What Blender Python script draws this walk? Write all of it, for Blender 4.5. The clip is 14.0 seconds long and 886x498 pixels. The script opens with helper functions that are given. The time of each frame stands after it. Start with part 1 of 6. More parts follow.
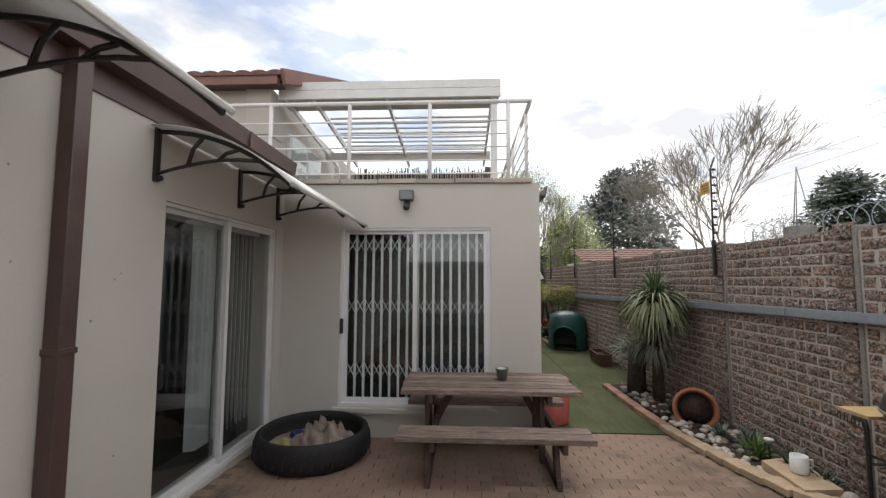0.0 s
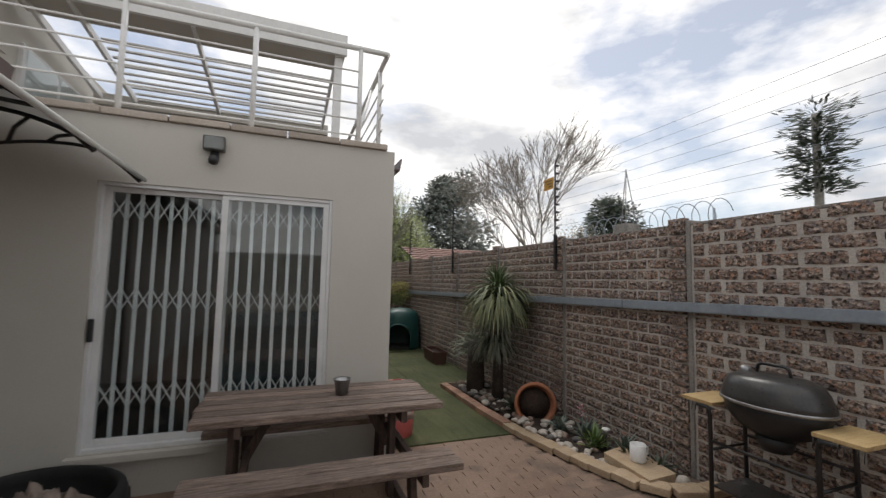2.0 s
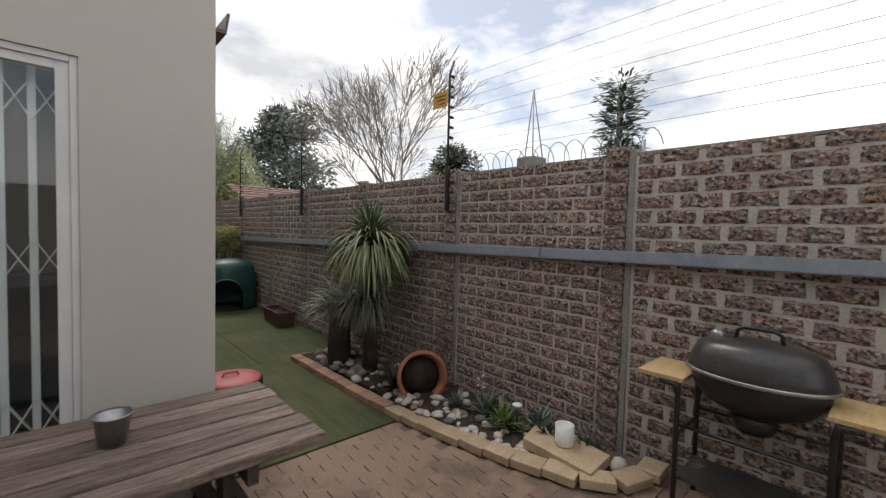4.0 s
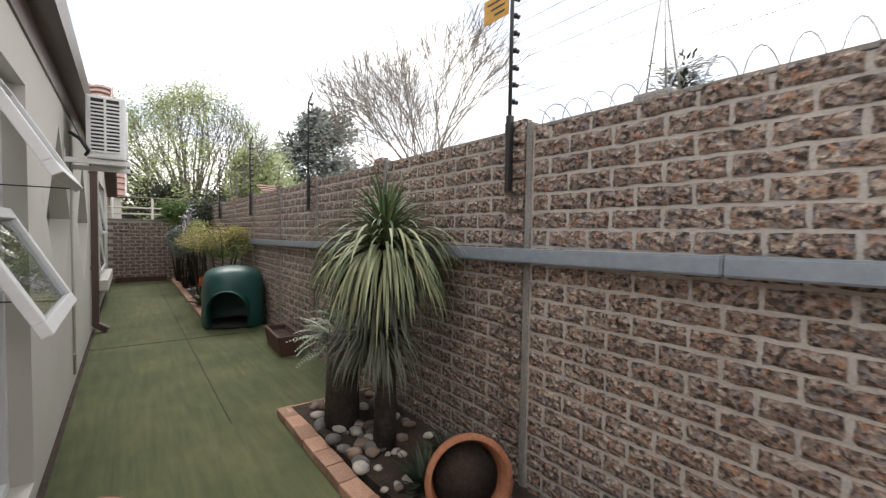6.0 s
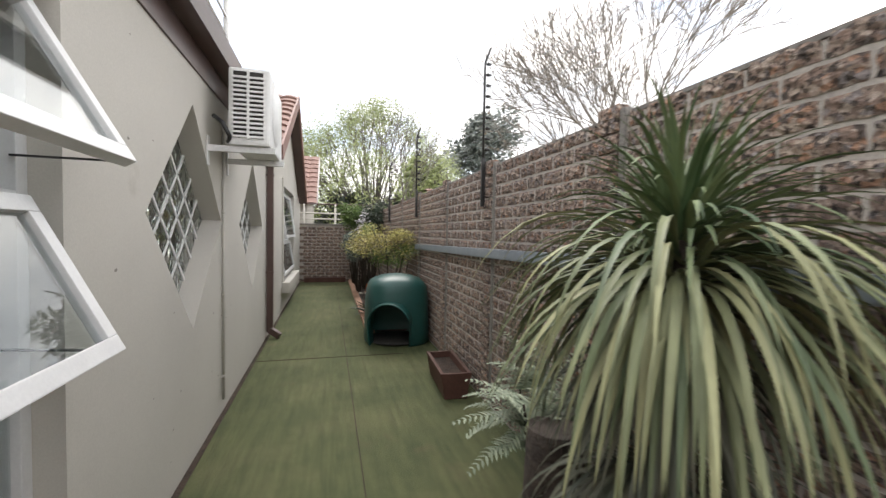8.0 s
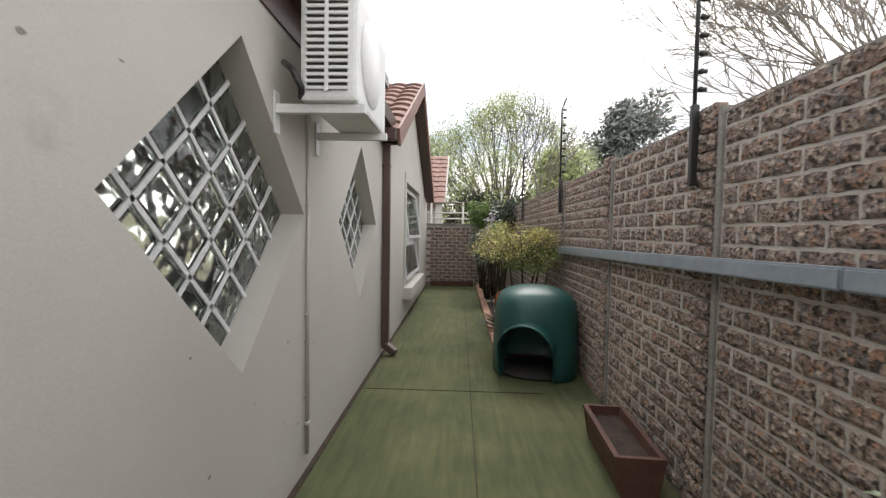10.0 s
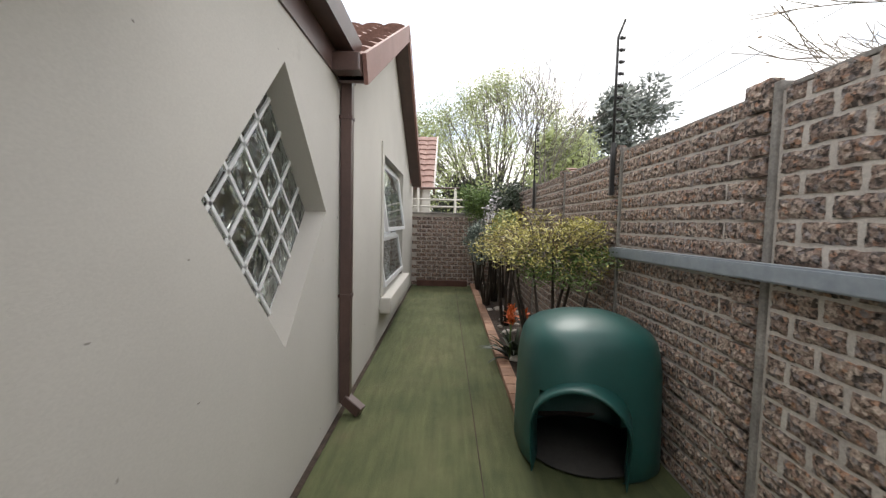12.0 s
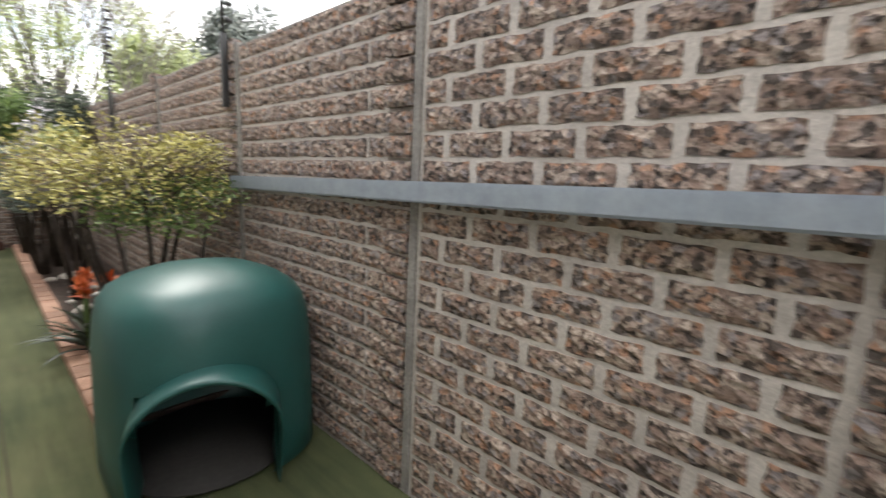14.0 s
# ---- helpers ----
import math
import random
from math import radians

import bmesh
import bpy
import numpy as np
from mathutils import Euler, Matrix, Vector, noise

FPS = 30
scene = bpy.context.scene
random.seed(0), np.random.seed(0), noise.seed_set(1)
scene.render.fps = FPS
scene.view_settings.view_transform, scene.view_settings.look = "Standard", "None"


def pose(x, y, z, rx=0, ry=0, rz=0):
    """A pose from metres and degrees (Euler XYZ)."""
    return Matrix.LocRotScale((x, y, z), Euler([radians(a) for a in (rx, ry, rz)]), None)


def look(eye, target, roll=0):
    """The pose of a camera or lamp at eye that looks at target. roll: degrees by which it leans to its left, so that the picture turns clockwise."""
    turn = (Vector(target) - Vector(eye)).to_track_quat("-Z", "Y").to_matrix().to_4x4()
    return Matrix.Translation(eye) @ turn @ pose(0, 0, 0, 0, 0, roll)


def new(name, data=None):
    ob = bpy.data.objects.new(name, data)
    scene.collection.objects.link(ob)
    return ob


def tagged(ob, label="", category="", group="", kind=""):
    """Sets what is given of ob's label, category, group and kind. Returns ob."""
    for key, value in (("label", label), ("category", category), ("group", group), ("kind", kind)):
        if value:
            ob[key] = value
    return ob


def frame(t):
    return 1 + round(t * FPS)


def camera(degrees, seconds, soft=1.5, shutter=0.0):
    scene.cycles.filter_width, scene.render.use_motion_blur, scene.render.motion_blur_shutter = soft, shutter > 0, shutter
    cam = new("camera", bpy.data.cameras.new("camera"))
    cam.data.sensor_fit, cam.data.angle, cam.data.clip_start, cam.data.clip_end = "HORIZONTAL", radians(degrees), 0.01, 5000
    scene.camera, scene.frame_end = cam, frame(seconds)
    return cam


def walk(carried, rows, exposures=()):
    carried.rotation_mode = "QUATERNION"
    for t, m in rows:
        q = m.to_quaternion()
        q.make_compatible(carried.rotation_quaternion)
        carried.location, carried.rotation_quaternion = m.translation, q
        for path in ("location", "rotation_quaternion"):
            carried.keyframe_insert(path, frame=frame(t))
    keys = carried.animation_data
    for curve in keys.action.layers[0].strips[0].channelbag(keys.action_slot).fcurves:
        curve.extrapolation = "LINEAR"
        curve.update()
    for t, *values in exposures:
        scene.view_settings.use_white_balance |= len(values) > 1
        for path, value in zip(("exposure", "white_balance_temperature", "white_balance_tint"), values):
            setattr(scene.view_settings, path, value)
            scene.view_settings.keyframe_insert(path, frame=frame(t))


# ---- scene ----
cam = camera(93.4, 14.0, 1.3, 0.28)
PATH = [
    (0, (0.498, -0.328, 1.66), (0.401, 1.664, 1.808), 0.2),
    (0.5, (0.475, -0.154, 1.615), (0.394, 1.839, 1.761), 0.4),
    (1, (0.447, 0.052, 1.581), (0.53, 2.044, 1.732), 0.6),
    (1.5, (0.438, 0.256, 1.543), (0.85, 2.207, 1.701), 0.8),
    (2, (0.434, 0.537, 1.555), (1.139, 2.403, 1.71), 1.2),
    (2.5, (0.36, 0.832, 1.568), (1.298, 2.595, 1.687), 1.5),
    (3, (0.458, 1.097, 1.541), (1.565, 2.761, 1.474), 1.3),
    (3.2, (0.503, 1.223, 1.546), (1.681, 2.837, 1.465), 1.4),
    (5.3, (1.258, 2.643, 1.491), (2.666, 4.061, 1.412), 1.2),
    (5.5, (1.361, 2.751, 1.488), (2.721, 4.215, 1.412), 1.3),
    (6, (1.718, 3.025, 1.486), (2.924, 4.618, 1.406), 1.0),
    (6.5, (1.87, 3.365, 1.466), (2.948, 5.048, 1.39), 1.3),
    (7, (1.982, 3.724, 1.461), (2.95, 5.473, 1.389), 1.3),
    (7.5, (2.115, 4.067, 1.471), (2.899, 5.905, 1.399), 1.3),
    (8, (2.124, 4.453, 1.475), (2.651, 6.381, 1.402), 1.1),
    (8.5, (2.189, 4.744, 1.478), (2.505, 6.718, 1.407), 1.0),
    (9, (2.249, 5.007, 1.478), (2.267, 7.006, 1.409), 0.6),
    (9.2, (2.259, 5.124, 1.462), (2.188, 7.121, 1.392), 0.7),
    (11.3, (2.103, 6.796, 1.451), (2.044, 8.791, 1.333), 1.6),
    (11.5, (2.109, 6.99, 1.456), (2.065, 8.985, 1.331), 1.5),
    (12, (2.096, 7.413, 1.472), (2.083, 9.409, 1.345), 1.3),
    (12.5, (2.153, 7.789, 1.474), (2.186, 9.782, 1.318), 1.5),
    (13, (2.314, 8.063, 1.472), (2.608, 10.006, 1.097), 1.7),
    (13.5, (2.394, 8.126, 1.43), (3.292, 9.873, 1.056), 2.6),
    (14, (2.337, 8.052, 1.345), (3.819, 9.354, 1.017), 2.7),
]
walk(cam, [(t, look(eye, target, roll)) for t, eye, target, roll in PATH],
     [(0, 0.4), (1.5, 0.1), (3.0, -0.1), (5.3, 0.68), (6.5, 1.05), (7.5, 1.14), (9, 1.0), (12, 1.1), (13, 1.3), (13.5, 1.38), (14, 1.72)])

# ---- light ----
world = bpy.data.worlds.new("world")
scene.world = world
world.use_nodes = True
wn = world.node_tree
wn.nodes.clear()
sky = wn.nodes.new("ShaderNodeTexSky")
sky.sky_type, sky.sun_disc = "NISHITA", False
sky.sun_elevation, sky.sun_rotation = radians(55), radians(8)
sky_bg = wn.nodes.new("ShaderNodeBackground")
sky_bg.inputs["Strength"].default_value = 0.11
cloud_bg = wn.nodes.new("ShaderNodeBackground")
cloud_bg.inputs["Strength"].default_value = 1.25
wmix = wn.nodes.new("ShaderNodeMixShader")
wout = wn.nodes.new("ShaderNodeOutputWorld")
wtc = wn.nodes.new("ShaderNodeTexCoord")
wmap = wn.nodes.new("ShaderNodeMapping")
wmap.inputs["Scale"].default_value = (1.0, 1.0, 2.4)
wmap.inputs["Location"].default_value = (0.35, 0.1, 0.0)
cn = wn.nodes.new("ShaderNodeTexNoise")
cn.inputs["Scale"].default_value, cn.inputs["Detail"].default_value = 2.6, 9
cn.inputs["Roughness"].default_value = 0.55
cr = wn.nodes.new("ShaderNodeValToRGB")
cr.color_ramp.elements[0].position, cr.color_ramp.elements[1].position = 0.40, 0.53
cr.color_ramp.elements[0].color, cr.color_ramp.elements[1].color = (0.3, 0.3, 0.3, 1), (1, 1, 1, 1)
cn2 = wn.nodes.new("ShaderNodeTexNoise")
cn2.inputs["Scale"].default_value, cn2.inputs["Detail"].default_value = 3.1, 8
cr2 = wn.nodes.new("ShaderNodeValToRGB")
cr2.color_ramp.elements[0].position, cr2.color_ramp.elements[1].position = 0.36, 0.51
cr2.color_ramp.elements[0].color, cr2.color_ramp.elements[1].color = (0.55, 0.56, 0.585, 1), (1.0, 0.975, 0.95, 1)
for a, b in ((wtc.outputs["Generated"], wmap.inputs["Vector"]), (wmap.outputs[0], cn.inputs["Vector"]), (wmap.outputs[0], cn2.inputs["Vector"]),
             (cn.outputs[0], cr.inputs[0]), (cn2.outputs[0], cr2.inputs[0]), (sky.outputs[0], sky_bg.inputs["Color"]), (cr2.outputs[0], cloud_bg.inputs["Color"]),
             (cr.outputs[0], wmix.inputs[0]), (sky_bg.outputs[0], wmix.inputs[1]), (cloud_bg.outputs[0], wmix.inputs[2]), (wmix.outputs[0], wout.inputs[0])):
    wn.links.new(a, b)
sun = new("sun", bpy.data.lights.new("sun", "SUN"))
sun.data.energy, sun.data.angle, sun.data.color = 1.0, radians(25), (1.0, 0.96, 0.9)
sun.matrix_world = look((0, 0, 20), (-1.5, -11, 4))


# ---- materials ----
def node(nt, kind, **values):
    n = nt.nodes.new(kind)
    for key, v in values.items():
        n.inputs[key.replace("_", " ")].default_value = v
    return n


def base(name):
    m = bpy.data.materials.new(name)
    m.use_nodes = True
    nt = m.node_tree
    nt.nodes.clear()
    bsdf = nt.nodes.new("ShaderNodeBsdfPrincipled")
    out = nt.nodes.new("ShaderNodeOutputMaterial")
    nt.links.new(bsdf.outputs[0], out.inputs[0])
    pos = nt.nodes.new("ShaderNodeNewGeometry")
    return m, nt, bsdf, pos.outputs["Position"]


def ramp(nt, source, stops):
    r = nt.nodes.new("ShaderNodeValToRGB")
    els = r.color_ramp.elements
    while len(els) < len(stops):
        els.new(0.5)
    for e, (p, c) in zip(els, stops):
        e.position, e.color = p, (*c, 1)
    nt.links.new(source, r.inputs[0])
    return r.outputs[0]


def blend(nt, a, b, fac, mode="MIX"):
    m = nt.nodes.new("ShaderNodeMix")
    m.data_type, m.blend_type = "RGBA", mode
    for value, socket in ((fac, m.inputs[0]), (a, m.inputs[6]), (b, m.inputs[7])):
        if isinstance(value, (int, float)):
            socket.default_value = value
        elif isinstance(value, tuple):
            socket.default_value = (*value, 1)
        else:
            nt.links.new(value, socket)
    return m.outputs[2]


def noise_at(nt, pos, scale, detail=5, rough=0.55, stretch=None):
    if stretch:
        mp = nt.nodes.new("ShaderNodeMapping")
        mp.inputs["Scale"].default_value = stretch
        nt.links.new(pos, mp.inputs[0])
        pos = mp.outputs[0]
    n = node(nt, "ShaderNodeTexNoise", Scale=scale, Detail=detail, Roughness=rough)
    nt.links.new(pos, n.inputs["Vector"])
    return n.outputs[0]


def bump(nt, bsdf, height, strength, distance):
    b = node(nt, "ShaderNodeBump", Strength=strength, Distance=distance)
    nt.links.new(height, b.inputs["Height"])
    nt.links.new(b.outputs[0], bsdf.inputs["Normal"])


def surface(name, c1, c2, scale=3.0, rough=0.7, grain=60.0, relief=0.3, depth=0.003, metal=0.0, fine=0.25, stretch=None, piece=0.0, dirt=None):
    """Two scales of tone, fine relief; piece: how far single pieces differ."""
    m, nt, bsdf, pos = base(name)
    big = ramp(nt, noise_at(nt, pos, scale, 6, 0.6, stretch), [(0.3, c1), (0.7, c2)])
    g = noise_at(nt, pos, grain, 4, 0.6, stretch)
    shade = ramp(nt, g, [(0.3, (1 - fine,) * 3), (0.7, (1 + fine * 0.3,) * 3)])
    col = blend(nt, big, shade, 1.0, "MULTIPLY")
    if piece:
        info = nt.nodes.new("ShaderNodeObjectInfo")
        col = blend(nt, col, ramp(nt, info.outputs["Random"], [(0, (1 - piece,) * 3), (1, (1 + piece * 0.5,) * 3)]), 1.0, "MULTIPLY")
    if dirt:
        patch = ramp(nt, noise_at(nt, pos, dirt[1], 7, 0.65), [(dirt[2], (0, 0, 0)), (dirt[2] + 0.12, (1, 1, 1))])
        col = blend(nt, col, dirt[0], patch)
    nt.links.new(col, bsdf.inputs["Base Color"])
    rr = nt.nodes.new("ShaderNodeMapRange")
    rr.inputs[3].default_value, rr.inputs[4].default_value = max(0.02, rough - 0.08), min(1.0, rough + 0.08)
    nt.links.new(g, rr.inputs[0])
    nt.links.new(rr.outputs[0], bsdf.inputs["Roughness"])
    bsdf.inputs["Metallic"].default_value = metal
    if relief:
        bump(nt, bsdf, g, relief, depth)
    return m


def glass(name, tint=(0.9, 0.93, 0.93), gloss=0.0):
    m = bpy.data.materials.new(name)
    m.use_nodes = True
    nt = m.node_tree
    nt.nodes.clear()
    out = nt.nodes.new("ShaderNodeOutputMaterial")
    mix, clear = nt.nodes.new("ShaderNodeMixShader"), nt.nodes.new("ShaderNodeBsdfTransparent")
    shine, rim = nt.nodes.new("ShaderNodeBsdfGlossy"), nt.nodes.new("ShaderNodeLayerWeight")
    steep, fres = nt.nodes.new("ShaderNodeMath"), nt.nodes.new("ShaderNodeMath")
    clear.inputs[0].default_value = (*tint, 1)
    shine.inputs["Roughness"].default_value = gloss
    rim.inputs["Blend"].default_value = 0.5
    steep.operation, fres.operation = "POWER", "MULTIPLY_ADD"
    steep.inputs[1].default_value, fres.inputs[1].default_value, fres.inputs[2].default_value = 3.0, 0.6, 0.06
    nt.links.new(rim.outputs["Facing"], steep.inputs[0])
    nt.links.new(steep.outputs[0], fres.inputs[0])
    for a, b in ((fres.outputs[0], mix.inputs[0]), (clear.outputs[0], mix.inputs[1]), (shine.outputs[0], mix.inputs[2]), (mix.outputs[0], out.inputs[0])):
        nt.links.new(a, b)
    return m


PLASTER = surface("plaster", (0.50, 0.475, 0.43), (0.56, 0.535, 0.485), 0.8, 0.85, 140, 0.25, 0.002, fine=0.08, dirt=((0.40, 0.375, 0.33), 1.6, 0.66))
# Room dimness put into the colour: far darker than the outer plaster.
PLASTER_DIM = surface("dimmed_inner_plaster", (0.16, 0.145, 0.13), (0.2, 0.18, 0.165), 1.0, 0.9, 80, 0.1, 0.002, fine=0.06)
ALU = surface("white_aluminium", (0.62, 0.62, 0.62), (0.72, 0.72, 0.72), 4, 0.35, 90, 0.05, 0.001, fine=0.06)
WHITE = surface("white_paint", (0.7, 0.7, 0.69), (0.8, 0.8, 0.79), 5, 0.45, 60, 0.1, 0.001, fine=0.1)
GATE = surface("gate_enamel", (0.84, 0.85, 0.86), (0.9, 0.9, 0.9), 5, 0.4, 60, 0.05, 0.001, fine=0.05)
BROWN = surface("brown_gutter_paint", (0.075, 0.045, 0.04), (0.11, 0.065, 0.055), 4, 0.35, 50, 0.08, 0.001, fine=0.15)
BLACK = surface("black_metal", (0.012, 0.012, 0.013), (0.025, 0.024, 0.024), 6, 0.4, 80, 0.1, 0.001)
RUBBER = surface("rubber", (0.008, 0.008, 0.009), (0.02, 0.019, 0.019), 9, 0.75, 60, 0.4, 0.002)
WOOD = surface("weathered_wood", (0.14, 0.095, 0.075), (0.42, 0.32, 0.265), 7, 0.8, 45, 0.8, 0.003, fine=0.5, stretch=(1, 9, 9), piece=0.35)
# WOOD's hues at about a third, for every part below the boards.
WOOD_Y = surface("darker_table_wood", (0.05, 0.033, 0.027), (0.12, 0.08, 0.065), 7, 0.8, 45, 0.8, 0.003, fine=0.4, stretch=(5, 5, 1))
PLANK_Y = surface("pale_pine", (0.45, 0.31, 0.14), (0.58, 0.42, 0.21), 8, 0.7, 50, 0.4, 0.002, fine=0.3, stretch=(1, 8, 1))
CONCRETE = surface("concrete", (0.20, 0.185, 0.17), (0.32, 0.30, 0.275), 5, 0.9, 70, 0.6, 0.004, fine=0.35)
MORTAR = surface("mortar", (0.42, 0.38, 0.345), (0.57, 0.525, 0.475), 4, 0.92, 90, 0.6, 0.004, fine=0.25)
STEEL = surface("galvanised_steel", (0.27, 0.31, 0.36), (0.35, 0.39, 0.43), 9, 0.42, 30, 0.08, 0.001, metal=0.35, fine=0.12)
SOIL = surface("soil", (0.03, 0.02, 0.014), (0.085, 0.055, 0.04), 9, 0.95, 60, 1.0, 0.02, fine=0.5)
EARTH = surface("earth", (0.10, 0.10, 0.05), (0.2, 0.17, 0.1), 0.5, 0.95, 20, 0.8, 0.02, fine=0.4)
PAVER = surface("clay_paver", (0.21, 0.135, 0.098), (0.32, 0.225, 0.168), 1.1, 0.85, 90, 0.5, 0.003, fine=0.3, piece=0.25, dirt=((0.10, 0.075, 0.058), 1.3, 0.56))
JOINT = surface("paver_joint", (0.135, 0.095, 0.072), (0.19, 0.14, 0.108), 4, 0.95, 80, 0.6, 0.004)
EDGING = surface("edging_brick", (0.37, 0.20, 0.13), (0.50, 0.31, 0.22), 6, 0.85, 70, 0.5, 0.003, fine=0.3, piece=0.25)
EDGING_Y = surface("buff_edging", (0.40, 0.29, 0.18), (0.55, 0.42, 0.29), 6, 0.85, 70, 0.5, 0.003, fine=0.25, piece=0.2)
COPING = surface("coping_tile", (0.42, 0.36, 0.30), (0.53, 0.46, 0.40), 3, 0.8, 70, 0.4, 0.002, piece=0.2)
ROOF = surface("red_roof_tile", (0.19, 0.105, 0.085), (0.32, 0.195, 0.16), 5, 0.8, 40, 0.5, 0.003, fine=0.3)
FASCIA = surface("red_fascia", (0.22, 0.11, 0.09), (0.28, 0.15, 0.125), 3, 0.6, 50, 0.2, 0.002)
PLASTIC_G = surface("green_plastic", (0.01, 0.06, 0.054), (0.016, 0.082, 0.073), 3, 0.42, 160, 0.12, 0.001, fine=0.15)
PLASTIC_R = surface("red_plastic", (0.46, 0.09, 0.085), (0.55, 0.14, 0.13), 3, 0.45, 90, 0.1, 0.001)
TERRA = surface("terracotta", (0.33, 0.12, 0.06), (0.45, 0.19, 0.10), 5, 0.85, 60, 0.3, 0.002, fine=0.3)
BROWN_P = surface("brown_planter", (0.07, 0.028, 0.02), (0.12, 0.055, 0.04), 6, 0.7, 60, 0.3, 0.002)
POLY = surface("polycarbonate", (0.72, 0.71, 0.68), (0.8, 0.79, 0.76), 2, 0.4, 40, 0.05, 0.001, fine=0.1)
CLOTH = surface("blanket", (0.42, 0.33, 0.28), (0.6, 0.5, 0.43), 9, 0.95, 200, 0.6, 0.003)
CLOTH_Y = surface("yellow_cloth", (0.55, 0.52, 0.2), (0.65, 0.62, 0.32), 9, 0.95, 200, 0.6, 0.003)
CLOTH_B = surface("blue_cloth", (0.05, 0.07, 0.25), (0.1, 0.13, 0.35), 9, 0.95, 200, 0.6, 0.003)
CURTAIN = surface("curtain", (0.55, 0.55, 0.54), (0.68, 0.68, 0.66), 3, 0.9, 60, 0.2, 0.002)
# Near-black colour in place of shade, for insides that should look unlit.
UNLIT = surface("unlit_interior", (0.03, 0.028, 0.026), (0.05, 0.046, 0.042), 2, 0.9, 40, 0.2, 0.002)
ZINC = surface("zinc", (0.32, 0.32, 0.33), (0.45, 0.45, 0.45), 12, 0.4, 60, 0.2, 0.001, metal=0.8)
ENAMEL = surface("grey_enamel", (0.03, 0.03, 0.03), (0.06, 0.057, 0.055), 6, 0.3, 60, 0.15, 0.001, dirt=((0.2, 0.19, 0.18), 5, 0.62))
GLASS = glass("window_glass")


def block_glass():
    """Thick clear glass with a deep wave pressed into it."""
    m, nt, bsdf, pos = base("glass_block")
    bsdf.inputs["Base Color"].default_value = (0.80, 0.86, 0.82, 1)
    bsdf.inputs["Transmission Weight"].default_value = 1.0
    bsdf.inputs["Roughness"].default_value = 0.1
    bump(nt, bsdf, noise_at(nt, pos, 9, 1, 0.4), 1.0, 0.025)
    return m


GLASS_B = block_glass()

POLY.node_tree.nodes["Principled BSDF"].inputs["Transmission Weight"].default_value = 0.55


def turf_material():
    m, nt, bsdf, pos = base("artificial_turf")
    col = ramp(nt, noise_at(nt, pos, 1.2, 7, 0.65), [(0.25, (0.065, 0.085, 0.035)), (0.5, (0.105, 0.12, 0.052)), (0.75, (0.16, 0.155, 0.078))])
    streak = ramp(nt, noise_at(nt, pos, 3.0, 6, 0.6, (6, 0.5, 1)), [(0.35, (0.72, 0.74, 0.7)), (0.7, (1.08, 1.05, 1.0))])
    col = blend(nt, col, streak, 1.0, "MULTIPLY")
    g = noise_at(nt, pos, 260, 3, 0.7)
    col = blend(nt, col, ramp(nt, g, [(0.3, (0.6,) * 3), (0.7, (1.2,) * 3)]), 1.0, "MULTIPLY")
    col = blend(nt, col, (0.12, 0.095, 0.05), ramp(nt, noise_at(nt, pos, 2.0, 8, 0.7), [(0.58, (0, 0, 0)), (0.75, (0.6,) * 3)]))
    nt.links.new(col, bsdf.inputs["Base Color"])
    bsdf.inputs["Roughness"].default_value = 0.95
    bump(nt, bsdf, g, 0.9, 0.006)
    return m


def rock_material():
    """Split conglomerate faces: chips of many browns, the gaps' darkness painted into the colour."""
    m, nt, bsdf, pos = base("split_stone")
    warp = noise_at(nt, pos, 30, 3, 0.6).node.outputs["Color"]
    shift = node(nt, "ShaderNodeVectorMath")
    shift.operation = "MULTIPLY_ADD"
    nt.links.new(warp, shift.inputs[0])
    shift.inputs[1].default_value = (0.022, 0.022, 0.022)
    nt.links.new(pos, shift.inputs[2])
    mp = nt.nodes.new("ShaderNodeMapping")
    mp.inputs["Scale"].default_value = (1, 0.95, 1.1)
    nt.links.new(shift.outputs[0], mp.inputs[0])
    vor = node(nt, "ShaderNodeTexVoronoi", Scale=52)
    nt.links.new(mp.outputs[0], vor.inputs["Vector"])
    sep = nt.nodes.new("ShaderNodeSeparateColor")
    nt.links.new(vor.outputs["Color"], sep.inputs[0])
    chips = ramp(nt, sep.outputs[0], [(0.0, (0.10, 0.08, 0.07)), (0.16, (0.25, 0.185, 0.155)), (0.36, (0.38, 0.30, 0.25)), (0.53, (0.30, 0.215, 0.175)),
                                      (0.68, (0.47, 0.39, 0.33)), (0.82, (0.27, 0.24, 0.235)), (0.93, (0.40, 0.24, 0.165)), (1.0, (0.5, 0.42, 0.32))])
    chips.node.color_ramp.interpolation = "CONSTANT"
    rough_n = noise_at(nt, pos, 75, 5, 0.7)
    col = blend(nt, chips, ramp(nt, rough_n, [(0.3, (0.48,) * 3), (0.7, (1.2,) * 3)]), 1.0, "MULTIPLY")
    # Crevice shade multiplied into the colour, by a noise of its own.
    crevice_dark = ramp(nt, noise_at(nt, pos, 52, 5, 0.7), [(0.38, (0.16, 0.145, 0.135)), (0.48, (1, 1, 1))])
    col = blend(nt, col, crevice_dark, 1.0, "MULTIPLY")
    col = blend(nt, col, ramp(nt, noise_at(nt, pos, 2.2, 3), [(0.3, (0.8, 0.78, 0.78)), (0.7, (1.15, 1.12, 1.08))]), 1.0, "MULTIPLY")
    nt.links.new(col, bsdf.inputs["Base Color"])
    bsdf.inputs["Roughness"].default_value = 0.9
    mixh = blend(nt, vor.outputs["Distance"], rough_n, 0.55)
    bump(nt, bsdf, mixh, 1.0, 0.010)
    return m


